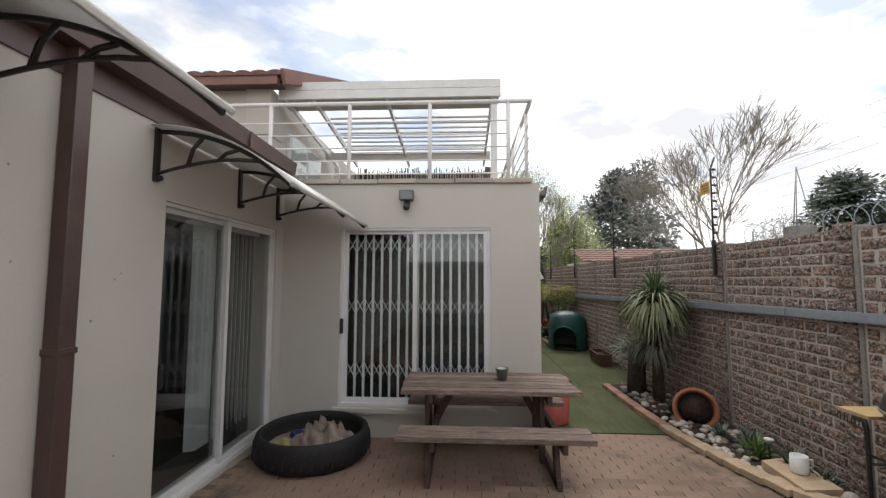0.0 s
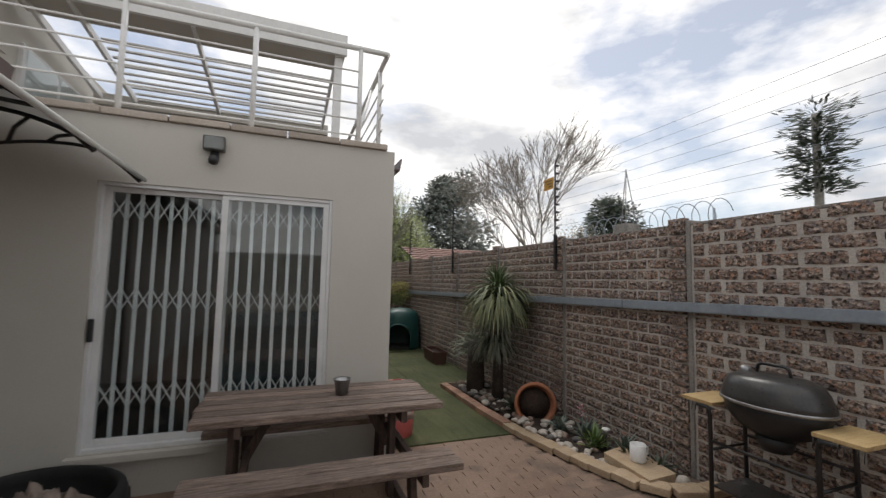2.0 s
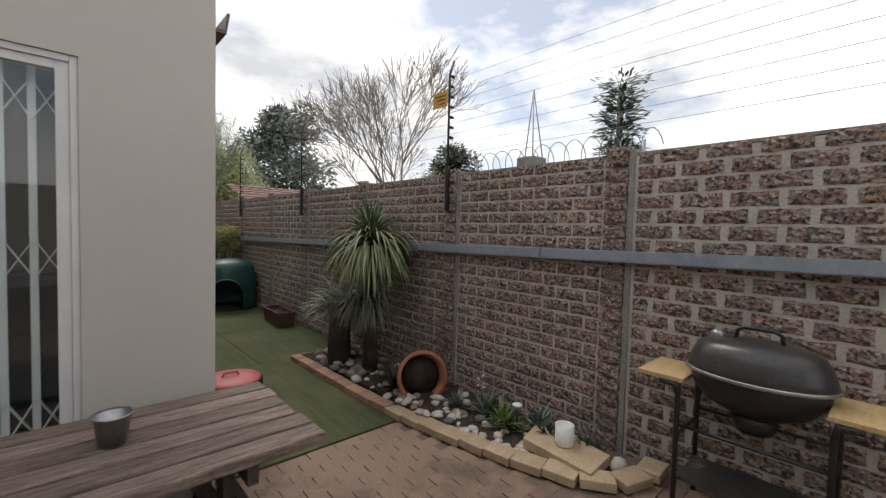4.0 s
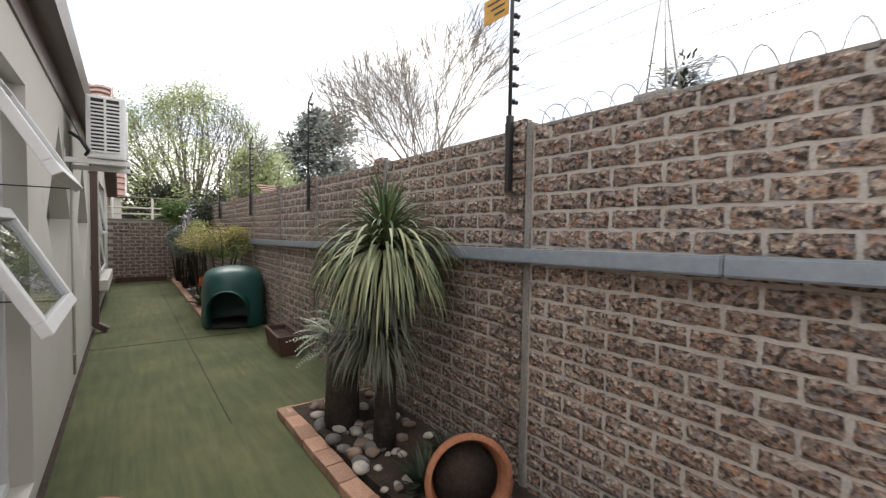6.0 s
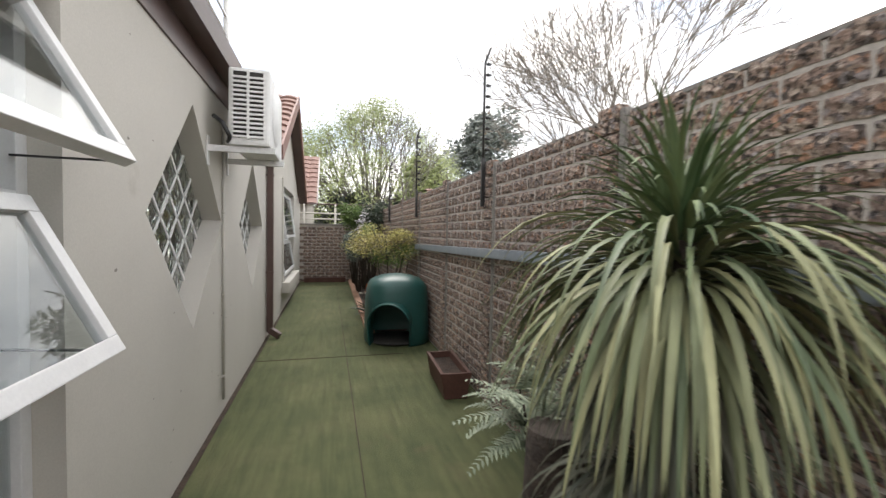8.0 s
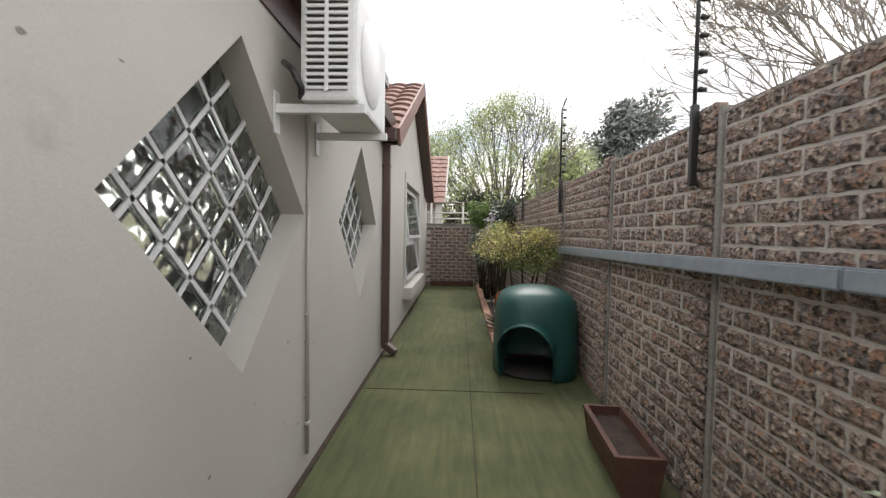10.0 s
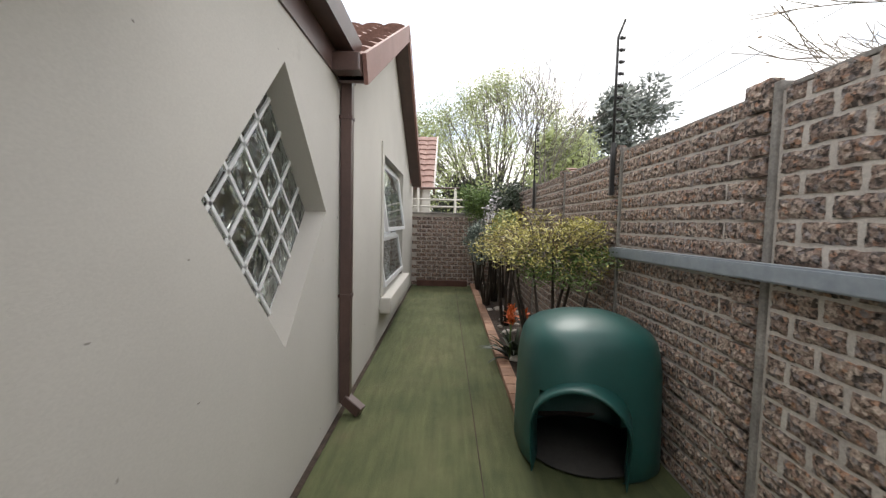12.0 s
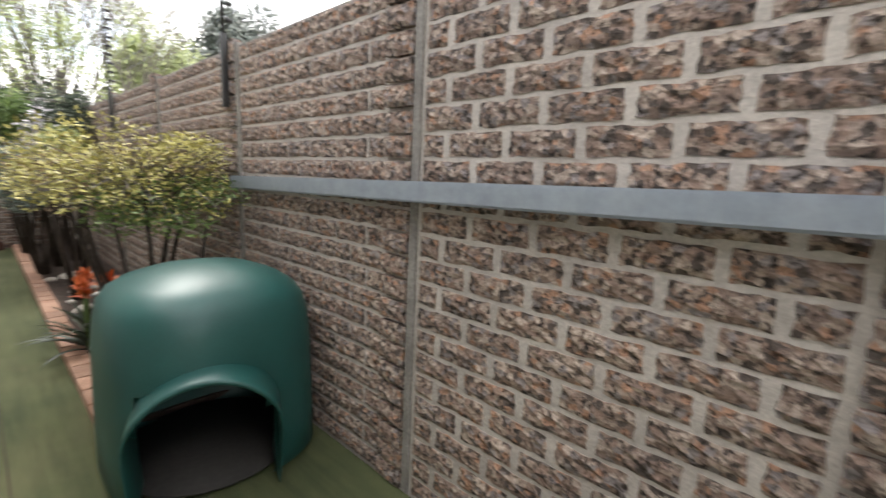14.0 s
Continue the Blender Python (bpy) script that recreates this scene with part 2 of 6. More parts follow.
def leaf_material(name, c1, c2, scale=6, piece=True):
    m, nt, bsdf, pos = base(name)
    geo = nt.nodes.new("ShaderNodeNewGeometry")
    col = ramp(nt, geo.outputs["Random Per Island"], [(0.0, c1), (1.0, c2)])
    col = blend(nt, col, ramp(nt, noise_at(nt, pos, scale, 4), [(0.3, (0.75,) * 3), (0.7, (1.15,) * 3)]), 1.0, "MULTIPLY")
    nt.links.new(col, bsdf.inputs["Base Color"])
    bsdf.inputs["Roughness"].default_value = 0.55
    return m


TURF, ROCK = turf_material(), rock_material()


# ---- shaping ----
def bm_new():
    return bmesh.new()


def box(bm, x0, x1, y0, y1, z0, z1, bevel=0.0):
    vs = [bm.verts.new(p) for p in ((x0, y0, z0), (x1, y0, z0), (x1, y1, z0), (x0, y1, z0), (x0, y0, z1), (x1, y0, z1), (x1, y1, z1), (x0, y1, z1))]
    fs = [bm.faces.new([vs[i] for i in f]) for f in ((3, 2, 1, 0), (4, 5, 6, 7), (0, 1, 5, 4), (1, 2, 6, 5), (2, 3, 7, 6), (3, 0, 4, 7))]
    if bevel:
        bmesh.ops.bevel(bm, geom=list({e for f in fs for e in f.edges}), offset=bevel, segments=2, affect="EDGES", profile=0.6)
    return bm


def beam(bm, a, b, w, h, bevel=0.0, up=(0, 0, 1)):
    """A bar of section w x h from a to b."""
    a, b = Vector(a), Vector(b)
    d = (b - a).normalized()
    s = d.cross(Vector(up))
    s = (s if s.length > 1e-4 else d.cross(Vector((0, 1, 0)))).normalized()
    u = s.cross(d)
    vs = [bm.verts.new(p + s * i * w / 2 + u * j * h / 2) for p in (a, b) for i, j in ((-1, -1), (1, -1), (1, 1), (-1, 1))]
    fs = [bm.faces.new([vs[i] for i in f]) for f in ((0, 1, 2, 3), (7, 6, 5, 4), (4, 5, 1, 0), (5, 6, 2, 1), (6, 7, 3, 2), (7, 4, 0, 3))]
    if bevel:
        bmesh.ops.bevel(bm, geom=list({e for f in fs for e in f.edges}), offset=bevel, segments=1, affect="EDGES")
    return bm


def tube(bm, points, r, sides=8, r_end=None, cap=True):
    """A round bar along points, tapering to r_end."""
    pts = [Vector(p) for p in points]
    rings, u = [], None
    for i, p in enumerate(pts):
        d = (pts[min(i + 1, len(pts) - 1)] - pts[max(i - 1, 0)]).normalized()
        if u is None:
            u = d.orthogonal().normalized()
        u = (u - d * u.dot(d)).normalized()
        v = d.cross(u)
        rr = r if r_end is None else r + (r_end - r) * i / max(1, len(pts) - 1)
        rings.append([bm.verts.new(p + (u * math.cos(2 * math.pi * k / sides) + v * math.sin(2 * math.pi * k / sides)) * rr) for k in range(sides)])
    for a, b in zip(rings, rings[1:]):
        for k in range(sides):
            bm.faces.new((a[k], a[(k + 1) % sides], b[(k + 1) % sides], b[k])).smooth = True
    if cap:
        bm.faces.new(rings[0][::-1]), bm.faces.new(rings[-1])
    return bm


def lathe(bm, profile, sides=24, centre=(0, 0, 0), arc=2 * math.pi):
    """Turns (radius, height) pairs round the upright axis through centre."""
    c = Vector(centre)
    rings = []
    for r, z in profile:
        if r < 1e-5:
            rings.append([bm.verts.new(c + Vector((0, 0, z)))])
        else:
            rings.append([bm.verts.new(c + Vector((r * math.cos(2 * math.pi * k / sides), r * math.sin(2 * math.pi * k / sides), z))) for k in range(sides)])
    for a, b in zip(rings, rings[1:]):
        for k in range(sides):
            q = (k + 1) % sides
            if len(a) == 1 and len(b) == 1:
                continue
            f = (a[0], b[q], b[k]) if len(a) == 1 else (a[k], a[q], b[0]) if len(b) == 1 else (a[k], a[q], b[q], b[k])
            bm.faces.new(f).smooth = True
    return bm


def prism(bm, poly, axis, lo, hi):
    """A flat outline pushed from lo to hi along axis: x takes (y, z) pairs, y takes (x, z), z takes (x, y)."""
    def at(p, w):
        return {"x": (w, p[0], p[1]), "y": (p[0], w, p[1]), "z": (p[0], p[1], w)}[axis]
    a, b = [bm.verts.new(at(p, lo)) for p in poly], [bm.verts.new(at(p, hi)) for p in poly]
    bm.faces.new(a), bm.faces.new(b[::-1])
    for i in range(len(poly)):
        j = (i + 1) % len(poly)
        bm.faces.new((a[i], b[i], b[j], a[j]))
    return bm


def mesh_of(name, bm, material):
    bmesh.ops.recalc_face_normals(bm, faces=bm.faces[:])
    me = bpy.data.meshes.new(name)
    bm.to_mesh(me)
    bm.free()
    me.materials.append(material)
    return me


def part(name, bm, material, parent, label=""):
    ob = new(name, mesh_of(name, bm, material))
    ob.parent = parent
    return tagged(ob, label) if label else ob


def thing(name, label, category, at=(0, 0, 0), turn=0, group=""):
    ob = new(name)
    ob.empty_display_size = 0.1
    ob.matrix_basis = pose(*at, 0, 0, turn)
    return tagged(ob, label, category, group)


def solid(name, bm, material, label, category, kind="structure", at=None):
    ob = new(name, mesh_of(name, bm, material))
    if at:
        ob.matrix_basis = pose(*at)
    return tagged(ob, label, category, kind=kind)


rng = random.Random(7)

EX, SY, WX = 1.31, 4.13, -1.47   # east, south and west faces of the house
W = 3.48                         # face of the boundary wall


def ground_z(y):
    return max(0.0, min(0.1, (4.4 - y) * 0.06))


# ---- ground ----
bm = bm_new()
vs = [bm.verts.new(p) for p in ((-600, -600, -0.06), (600, -600, -0.06), (600, 600, -0.06), (-600, 600, -0.06))]
bm.faces.new(vs)
solid("ground", bm, EARTH, "bare earth and dry grass beyond the walls", "ground")
bm = bm_new()
prism(bm, [(-6, -0.05), (17.2, -0.05), (17.2, -0.006), (4.4, -0.006), (2.73, 0.094), (-6, 0.094)], "x", WX, W)
solid("paving_bed", bm, JOINT, "dark sandy joints between the clay pavers", "paving")
bm = bm_new()
prism(bm, [(EX, 4.42), (2.72, 4.42), (2.69, 6.4), (W - 0.02, 6.4), (W - 0.02, 10.42), (2.69, 10.42), (2.72, 17.1), (EX, 17.1)], "z", -0.004, 0.012)
turf = solid("turf", bm, TURF, "worn green artificial turf with brown dirt and visible seams", "artificial turf")
# Dark strip added for the shadow line and dark turf edge along the wall.
part("edge_gap", box(bm_new(), EX + 0.001, EX + 0.035, 4.5, 17.0, 0.012, 0.02), SOIL, turf)
for name, (x0, x1, y0, y1) in {"seam": (2.33, 2.336, 6.45, 17.0), "seam.001": (EX + 0.04, 3.0, 9.42, 9.425)}.items():
    bm = bm_new()
    box(bm, x0, x1, y0, y1, 0.012, 0.0165)
    part(name, bm, SOIL, turf)
bm = bm_new()
prism(bm, [(2.75, 6.35), (3.47, 6.35), (3.47, 2.75), (3.1, 2.8), (2.9, 3.4)], "z", -0.02, 0.075)
solid("flower_bed", bm, SOIL, "dark soil of the planting bed along the wall", "flower bed")
bm = bm_new()
prism(bm, [(2.75, 17.09), (3.47, 17.09), (3.47, 10.5), (2.75, 10.5)], "z", -0.02, 0.055)
solid("far_flower_bed", bm, SOIL, "dark soil of the planting bed under the shrubs", "flower bed")


# ---- house walls ----
def holed_wall(bm, axis, lo, hi, u0, u1, z0, z1, holes):
    """A wall from u0 to u1 with oblong holes (ua, ub, za, zb), left to right."""
    def blk(a, b, c, d):
        if b - a > 1e-4 and d - c > 1e-4:
            box(bm, *((lo, hi, a, b) if axis == "x" else (a, b, lo, hi)), c, d)
    at = u0
    for ua, ub, za, zb in holes:
        blk(at, ua, z0, z1), blk(ua, ub, z0, za), blk(ua, ub, zb, z1)
        at = ub
    blk(at, u1, z0, z1)


bm = bm_new()
holed_wall(bm, "y", SY, SY + 0.24, WX - 0.24, EX, -0.05, 2.70, [(-0.83, 0.79, 0.33, 2.22)])
solid("wall_south", bm, PLASTER, "beige plastered house wall with a gated sliding door", "wall")
bm = bm_new()
holed_wall(bm, "x", WX - 0.24, WX, -6.0, SY, -0.05, 2.86, [(2.32, 3.97, 0.12, 2.18)])
solid("wall_west", bm, PLASTER, "beige plastered wall with a sliding glass door", "wall")
D1, D2, HALF = (7.36, 1.545), (9.445, 1.525), 0.695
bm = bm_new()
CY0, CY1 = 5.05, 6.05
holed_wall(bm, "x", EX - 0.24, EX, SY + 0.24, D1[0] - HALF, -0.05, 2.6, [(CY0, CY1, 0.12, 2.2)])
for cy, cz in (D1, D2):
    for zz, tip in ((-0.05, cz - HALF), (2.6, cz + HALF)):
        prism(bm, [(cy - HALF, zz), (cy, zz), (cy, tip), (cy - HALF, cz)], "x", EX - 0.24, EX)
        prism(bm, [(cy, zz), (cy + HALF, zz), (cy + HALF, cz), (cy, tip)], "x", EX - 0.24, EX)
box(bm, EX - 0.24, EX, D1[0] + HALF, D2[0] - HALF, -0.05, 2.6)
box(bm, EX - 0.24, EX, D2[0] + HALF, 10.62, -0.05, 2.6)
bmesh.ops.remove_doubles(bm, verts=bm.verts[:], dist=1e-5)
solid("wall_east", bm, PLASTER, "beige plastered side wall with diamond glass-block windows", "wall")
bm = bm_new()
WY0, WY1, WZ0, WZ1 = 12.55, 14.75, 0.55, 2.28
holed_wall(bm, "x", EX - 0.24, EX, 10.62, 16.3, -0.05, 2.4, [(WY0, WY1, WZ0, WZ1)])
prism(bm, [(10.62, 2.4), (16.3, 2.4), (13.35, 3.95)], "x", EX - 0.24, EX)
box(bm, EX - 0.24, EX, 16.3, 17.1, -0.05, 2.3)
solid("wall_gable", bm, PLASTER, "beige plastered gable wall with a framed window", "wall")
# Unseen walls close the rooms; their dark colour stands in for missing light.
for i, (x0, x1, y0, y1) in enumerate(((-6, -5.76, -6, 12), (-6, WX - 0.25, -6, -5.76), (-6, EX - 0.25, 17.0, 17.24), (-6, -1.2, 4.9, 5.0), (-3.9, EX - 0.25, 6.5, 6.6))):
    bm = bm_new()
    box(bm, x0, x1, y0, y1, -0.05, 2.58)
    solid("wall_inner_%d" % (i + 1), bm, PLASTER_DIM, "plain inner wall closing the rooms, coloured dark as if unlit", "wall")
# The floor's dark colour carries the gloom of the rooms.
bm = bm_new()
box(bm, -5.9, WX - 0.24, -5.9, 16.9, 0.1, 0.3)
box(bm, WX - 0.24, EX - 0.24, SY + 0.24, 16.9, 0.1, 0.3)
solid("floor_inside", bm, UNLIT, "floor inside the house, coloured dark as if unlit", "floor")
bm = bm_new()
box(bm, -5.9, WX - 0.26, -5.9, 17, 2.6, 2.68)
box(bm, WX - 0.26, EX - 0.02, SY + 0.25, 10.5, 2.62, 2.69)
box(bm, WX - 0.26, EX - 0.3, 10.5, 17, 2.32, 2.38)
solid("ceiling", bm, PLASTER_DIM, "ceiling slab of the rooms and balcony, coloured dark as if unlit", "ceiling")

# Never in view: added to close the yard and darken what the glass reflects.
bm = bm_new()
box(bm, WX, W + 0.1, -6.2, -6.0, -0.05, 2.3)
solid("wall_back", bm, PLASTER, "plain unseen wall added to close the yard for reflections", "wall")

# coping tiles on the parapet
coping = tagged(new("parapet_coping"), "weathered clay coping tiles along the parapet", "coping", kind="structure")
tile_me = mesh_of("coping_tile", box(bm_new(), 0, 0.41, 0, 0.3, 0, 0.05, 0.008), COPING)
for i in range(7):
    ob = new("tile", tile_me)
    ob.parent, ob.matrix_basis = coping, pose(-1.68 + 0.418 * i, SY - 0.03, 2.702 + 0.003 * (i % 2), 0, rng.uniform(-0.3, 0.3), 0)
bm = bm_new()
box(bm, WX - 0.6, WX + 0.05, SY - 0.005, SY + 0.2, 2.62, 2.7)
solid("red_plinth_trim", bm, FASCIA, "short red painted strip under the coping", "trim")


# ---- doors and gate ----
def sliding_door(name, label, width, height):
    """In the plane y = 0, from x = 0, seen from -y."""
    d = thing(name, label, "sliding door")
    f, st, tr, br_ = 0.028, 0.045, 0.036, 0.05
    for x0, x1, z0, z1 in ((0, f, 0, height), (width - f, width, 0, height), (f, width - f, height - f, height), (f, width - f, 0, f)):
        part("frame_bar", box(bm_new(), x0, x1, 0, 0.09, z0, z1, 0.004), ALU, d)
    for x0, x1, y0 in ((f, width / 2 + 0.024, 0.045), (width / 2 - 0.024, width - f, 0.012)):
        leaf = part("leaf", box(bm_new(), x0, x0 + st, y0, y0 + 0.03, f, height - f, 0.003), ALU, d)
        part("stile", box(bm_new(), x1 - st, x1, y0, y0 + 0.03, f, height - f, 0.003), ALU, leaf)
        part("rail", box(bm_new(), x0 + st, x1 - st, y0, y0 + 0.03, height - f - tr, height - f, 0.003), ALU, leaf)
        part("rail", box(bm_new(), x0 + st, x1 - st, y0, y0 + 0.03, f, f + br_, 0.003), ALU, leaf)
        part("pane", box(bm_new(), x0 + st, x1 - st, y0 + 0.012, y0 + 0.018, f + br_, height - f - tr), GLASS, leaf).visible_shadow = False
    part("handle", box(bm_new(), 0.012, 0.045, -0.03, 0.0, height * 0.4, height * 0.4 + 0.16, 0.008), BLACK, d, "black door handle")
    return d


def trellis_gate(name, label, width, height):
    """A folding lattice gate in the plane y = 0: upright twin bars, three rows of crossed flats."""
    g = thing(name, label, "security gate")
    n = 16
    step = (width - 0.08) / n
    bar = mesh_of("bar", box(bm_new(), -0.0135, 0.0135, -0.006, 0.006, 0.02, height - 0.02, 0.002), GATE)
    for i in range(n + 1):
        if i == n // 2:
            continue
        ob = new("bar", bar)
        ob.parent, ob.matrix_basis = g, pose(0.04 + i * step, 0, 0)
    for z in (0.18, 0.55, 0.91):
        for half in (0, 1):
            bm = bm_new()
            for i in range(half * n // 2, (half + 1) * n // 2):
                xa, xb, zc, h = 0.04 + i * step, 0.04 + (i + 1) * step, z * height, 0.085
                beam(bm, (xa, -0.01, zc - h), (xb, -0.01, zc + h), 0.004, 0.03, up=(0, 1, 0.01))
                beam(bm, (xa, 0.01, zc + h), (xb, 0.01, zc - h), 0.004, 0.03, up=(0, 1, 0.01))
            part("lattice_row", bm, GATE, g)
    for x in (0.0, width / 2 - 0.03, width / 2 + 0.005, width - 0.03):
        part("stile", box(bm_new(), x, x + 0.028, -0.016, 0.016, 0, height, 0.003), ALU, g)
    for z in (0.0, height - 0.03):
        part("track", box(bm_new(), 0.03, width - 0.03, -0.02, 0.02, z, z + 0.022, 0.002), ALU, g)
    part("lock", box(bm_new(), -0.02, 0.03, -0.05, -0.017, height * 0.45, height * 0.45 + 0.14, 0.006), BLACK, g, "dark grey lock box")
    part("latch", box(bm_new(), width - 0.05, width + 0.0, -0.04, -0.017, height * 0.46, height * 0.46 + 0.02, 0.004), BLACK, g)
    return g


d = sliding_door("sliding_door", "white aluminium sliding glass door with a lattice gate inside", 1.62, 1.89)
d.matrix_basis = pose(-0.83, SY + 0.012, 0.33)
g = trellis_gate("trellis_gate", "closed white steel lattice security gate behind the glass", 1.6, 1.86)
g.matrix_basis = pose(-0.82, SY + 0.128, 0.345)
d = sliding_door("side_sliding_door", "white aluminium sliding glass door in the side wall", 1.65, 2.06)
d.matrix_basis = pose(WX - 0.02, 2.32, 0.12, 0, 0, 90)
bm = bm_new()
box(bm, -0.88, 0.84, SY - 0.06, SY - 0.003, 0.275, 0.325, 0.006)
solid("door_sill", bm, PLASTER, "plastered sill ledge under the gated door", "sill")
blind = thing("vertical_blind", "pale grey vertical blind hanging behind the glass", "blind")
slat = mesh_of("slat", box(bm_new(), -0.002, 0.002, -0.042, 0.042, 0.3, 2.1), CURTAIN)
for y, turn in [(2.98 + k * 0.022, -70) for k in range(9)] + [(3.2 + k * 0.076, 42) for k in range(10)]:
    ob = new("slat", slat)
    ob.parent, ob.matrix_basis = blind, pose(WX - 0.2, y, 0, 0, 0, turn + rng.uniform(-4, 4))
part("head_rail", box(bm_new(), WX - 0.235, WX - 0.165, 2.36, 3.94, 2.1, 2.14, 0.004), ALU, blind)
sofa = thing("sofa", "dark teal sofa standing inside the room", "sofa", (0.45, 5.6, 0.3))
TEAL = surface("teal_fabric", (0.03, 0.06, 0.075), (0.05, 0.09, 0.11), 5, 0.9, 120, 0.3, 0.002)
part("seat", box(bm_new(), -0.6, 0.6, -0.4, 0.4, 0.0, 0.42, 0.04), TEAL, sofa)
part("backrest", box(bm_new(), -0.6, 0.6, 0.3, 0.5, 0.4, 0.85, 0.05), TEAL, sofa)


# ---- windows of the side wall ----
def casement(name, label, y0, y1, z0, z1, open_rows):
    """A window in the east wall; rows of (bottom, top, degrees it hangs open)."""
    w = thing(name, label, "window", (EX - 0.12, y0, z0))
    wd, ht, f = y1 - y0, z1 - z0, 0.05
    for a, b, c, d_ in ((0, f, 0, ht), (wd - f, wd, 0, ht), (f, wd - f, 0, f), (f, wd - f, ht - f, ht)):
        part("frame_bar", box(bm_new(), -0.03, 0.03, a, b, c, d_, 0.003), ALU, w)
    for lo, hi, deg in open_rows:
        part("transom", box(bm_new(), -0.03, 0.03, f, wd - f, hi, hi + 0.03, 0.003), ALU, w)
        h, s = hi - lo, 0.055
        sash = part("sash", box(bm_new(), 0, 0.04, -wd / 2 + f, wd / 2 - f, -s, 0, 0.004), ALU, w, "top-hung sash hanging open" if deg > 2 else "")
        sash.matrix_basis = pose(0.03, wd / 2, hi, 0, -deg, 0)
        part("rail", box(bm_new(), 0, 0.04, -wd / 2 + f, wd / 2 - f, -h, -h + s, 0.004), ALU, sash)
        part("stile", box(bm_new(), 0, 0.04, -wd / 2 + f, -wd / 2 + f + s, -h + s, -s, 0.004), ALU, sash)
        part("stile", box(bm_new(), 0, 0.04, wd / 2 - f - s, wd / 2 - f, -h + s, -s, 0.004), ALU, sash)
        part("pane", box(bm_new(), 0.016, 0.022, -wd / 2 + f + s, wd / 2 - f - s, -h + s, -s), GLASS, sash).visible_shadow = False
        if deg > 2:
            part("stay", beam(bm_new(), (0.0, wd / 2 - f - 0.01, -h + 0.02), (-0.24, wd / 2 - f - 0.01, -h + 0.16), 0.012, 0.006), BLACK, sash, "black window stay")
    if open_rows[0][0] > 0.3:
        part("pane", box(bm_new(), -0.003, 0.003, f, wd - f, f, open_rows[0][0] - 0.002), GLASS, w).visible_shadow = False
    return w


casement("window_1", "white aluminium window with two sashes hanging open", CY0, CY1, 0.12, 2.2, [(0.89, 1.43, 27), (1.47, 2.03, 30)])
casement("window_2", "white aluminium window with open sashes and plaster frame", WY0, WY1, WZ0, WZ1, [(0.08, 0.7, 9), (0.78, 1.66, 8)])
net = thing("net_curtain", "white net curtain hanging behind the far window", "curtain", (EX - 0.19, WY0 + 0.13, 0.56))
bm = bm_new()
prism(bm, [(0.012 * math.sin(k * 1.9), -0.1 + k * 0.05) for k in range(44)] + [(0.012 * math.sin(k * 1.9) - 0.004, -0.1 + k * 0.05) for k in range(43, -1, -1)], "z", 0.0, 1.7)
part("cloth", bm, WHITE, net)
bm = bm_new()
for y0, y1, z0, z1 in ((WY0 - 0.14, WY0, WZ0, WZ1 + 0.14), (WY1, WY1 + 0.14, WZ0, WZ1 + 0.14), (WY0, WY1, WZ1, WZ1 + 0.14)):
    box(bm, EX - 0.01, EX + 0.02, y0, y1, z0, z1)
box(bm, EX - 0.1, EX + 0.14, WY0 - 0.16, WY1 + 0.16, WZ0 - 0.2, WZ0 - 0.002, 0.02)
solid("window_trim", bm, PLASTER, "raised cream plaster surround and thick sill", "window sill")


def glass_diamond(name, cy, cz):
    w = thing(name, "diamond window of clear glass blocks with white joints", "window", (EX - 0.13, cy, cz))
    side, n = HALF * math.sqrt(2), 5
    step = side / n
    me = mesh_of("glass_block", box(bm_new(), -0.035, 0.0, -step / 2 + 0.011, step / 2 - 0.011, -step / 2 + 0.011, step / 2 - 0.011, 0.012), GLASS_B)
    for i in range(n):
        for j in range(n):
            u, v = (i - (n - 1) / 2) * step, (j - (n - 1) / 2) * step
            ob = new("glass_block", me)
            ob.parent = w
            ob.matrix_basis = pose(0, (u - v) / math.sqrt(2), (u + v) / math.sqrt(2), 45 + rng.uniform(-1.5, 1.5), rng.uniform(-2, 2), rng.uniform(-2, 2))
            ob.visible_shadow = False
    for k in range(1, n):
        t_ = -side / 2 + k * step
        for flip in (1, -1):
            u0, u1 = (t_, -side / 2), (t_, side / 2)
            if flip < 0:
                u0, u1 = u0[::-1], u1[::-1]
            a = (-0.021, (u0[0] - u0[1]) / math.sqrt(2), (u0[0] + u0[1]) / math.sqrt(2))
            b = (-0.021, (u1[0] - u1[1]) / math.sqrt(2), (u1[0] + u1[1]) / math.sqrt(2))
            part("joint", beam(bm_new(), a, b, 0.02, 0.046, up=(1, 0, 0)), WHITE, w)
    return w


glass_diamond("glass_block_window", *D1)
glass_diamond("glass_block_window", *D2)


# ---- gutters, pipes, canopies ----
gut = thing("side_gutter", "dark brown gutter and fascia along the side wall", "gutter", (EX, SY + 0.3, 2.46))
part("trough", prism(bm_new(), [(0.0, 0.16), (0.13, 0.16), (0.15, 0.28), (0.135, 0.28), (0.12, 0.18), (0, 0.18)], "y", 0, 6.07), BROWN, gut)
part("fascia", box(bm_new(), -0.02, 0.012, 0, 6.07, 0.0, 0.16), BROWN, gut)
pipe = thing("downpipe", "dark brown square downpipe fixed to the wall", "downpipe", (EX + 0.05, 10.5, 0))
part("pipe", box(bm_new(), -0.04, 0.04, -0.04, 0.04, 0.1, 2.62, 0.006), BROWN, pipe)
part("shoe", beam(bm_new(), (0.0, -0.01, 0.13), (0.13, -0.05, 0.045), 0.08, 0.08, 0.006), BROWN, pipe)
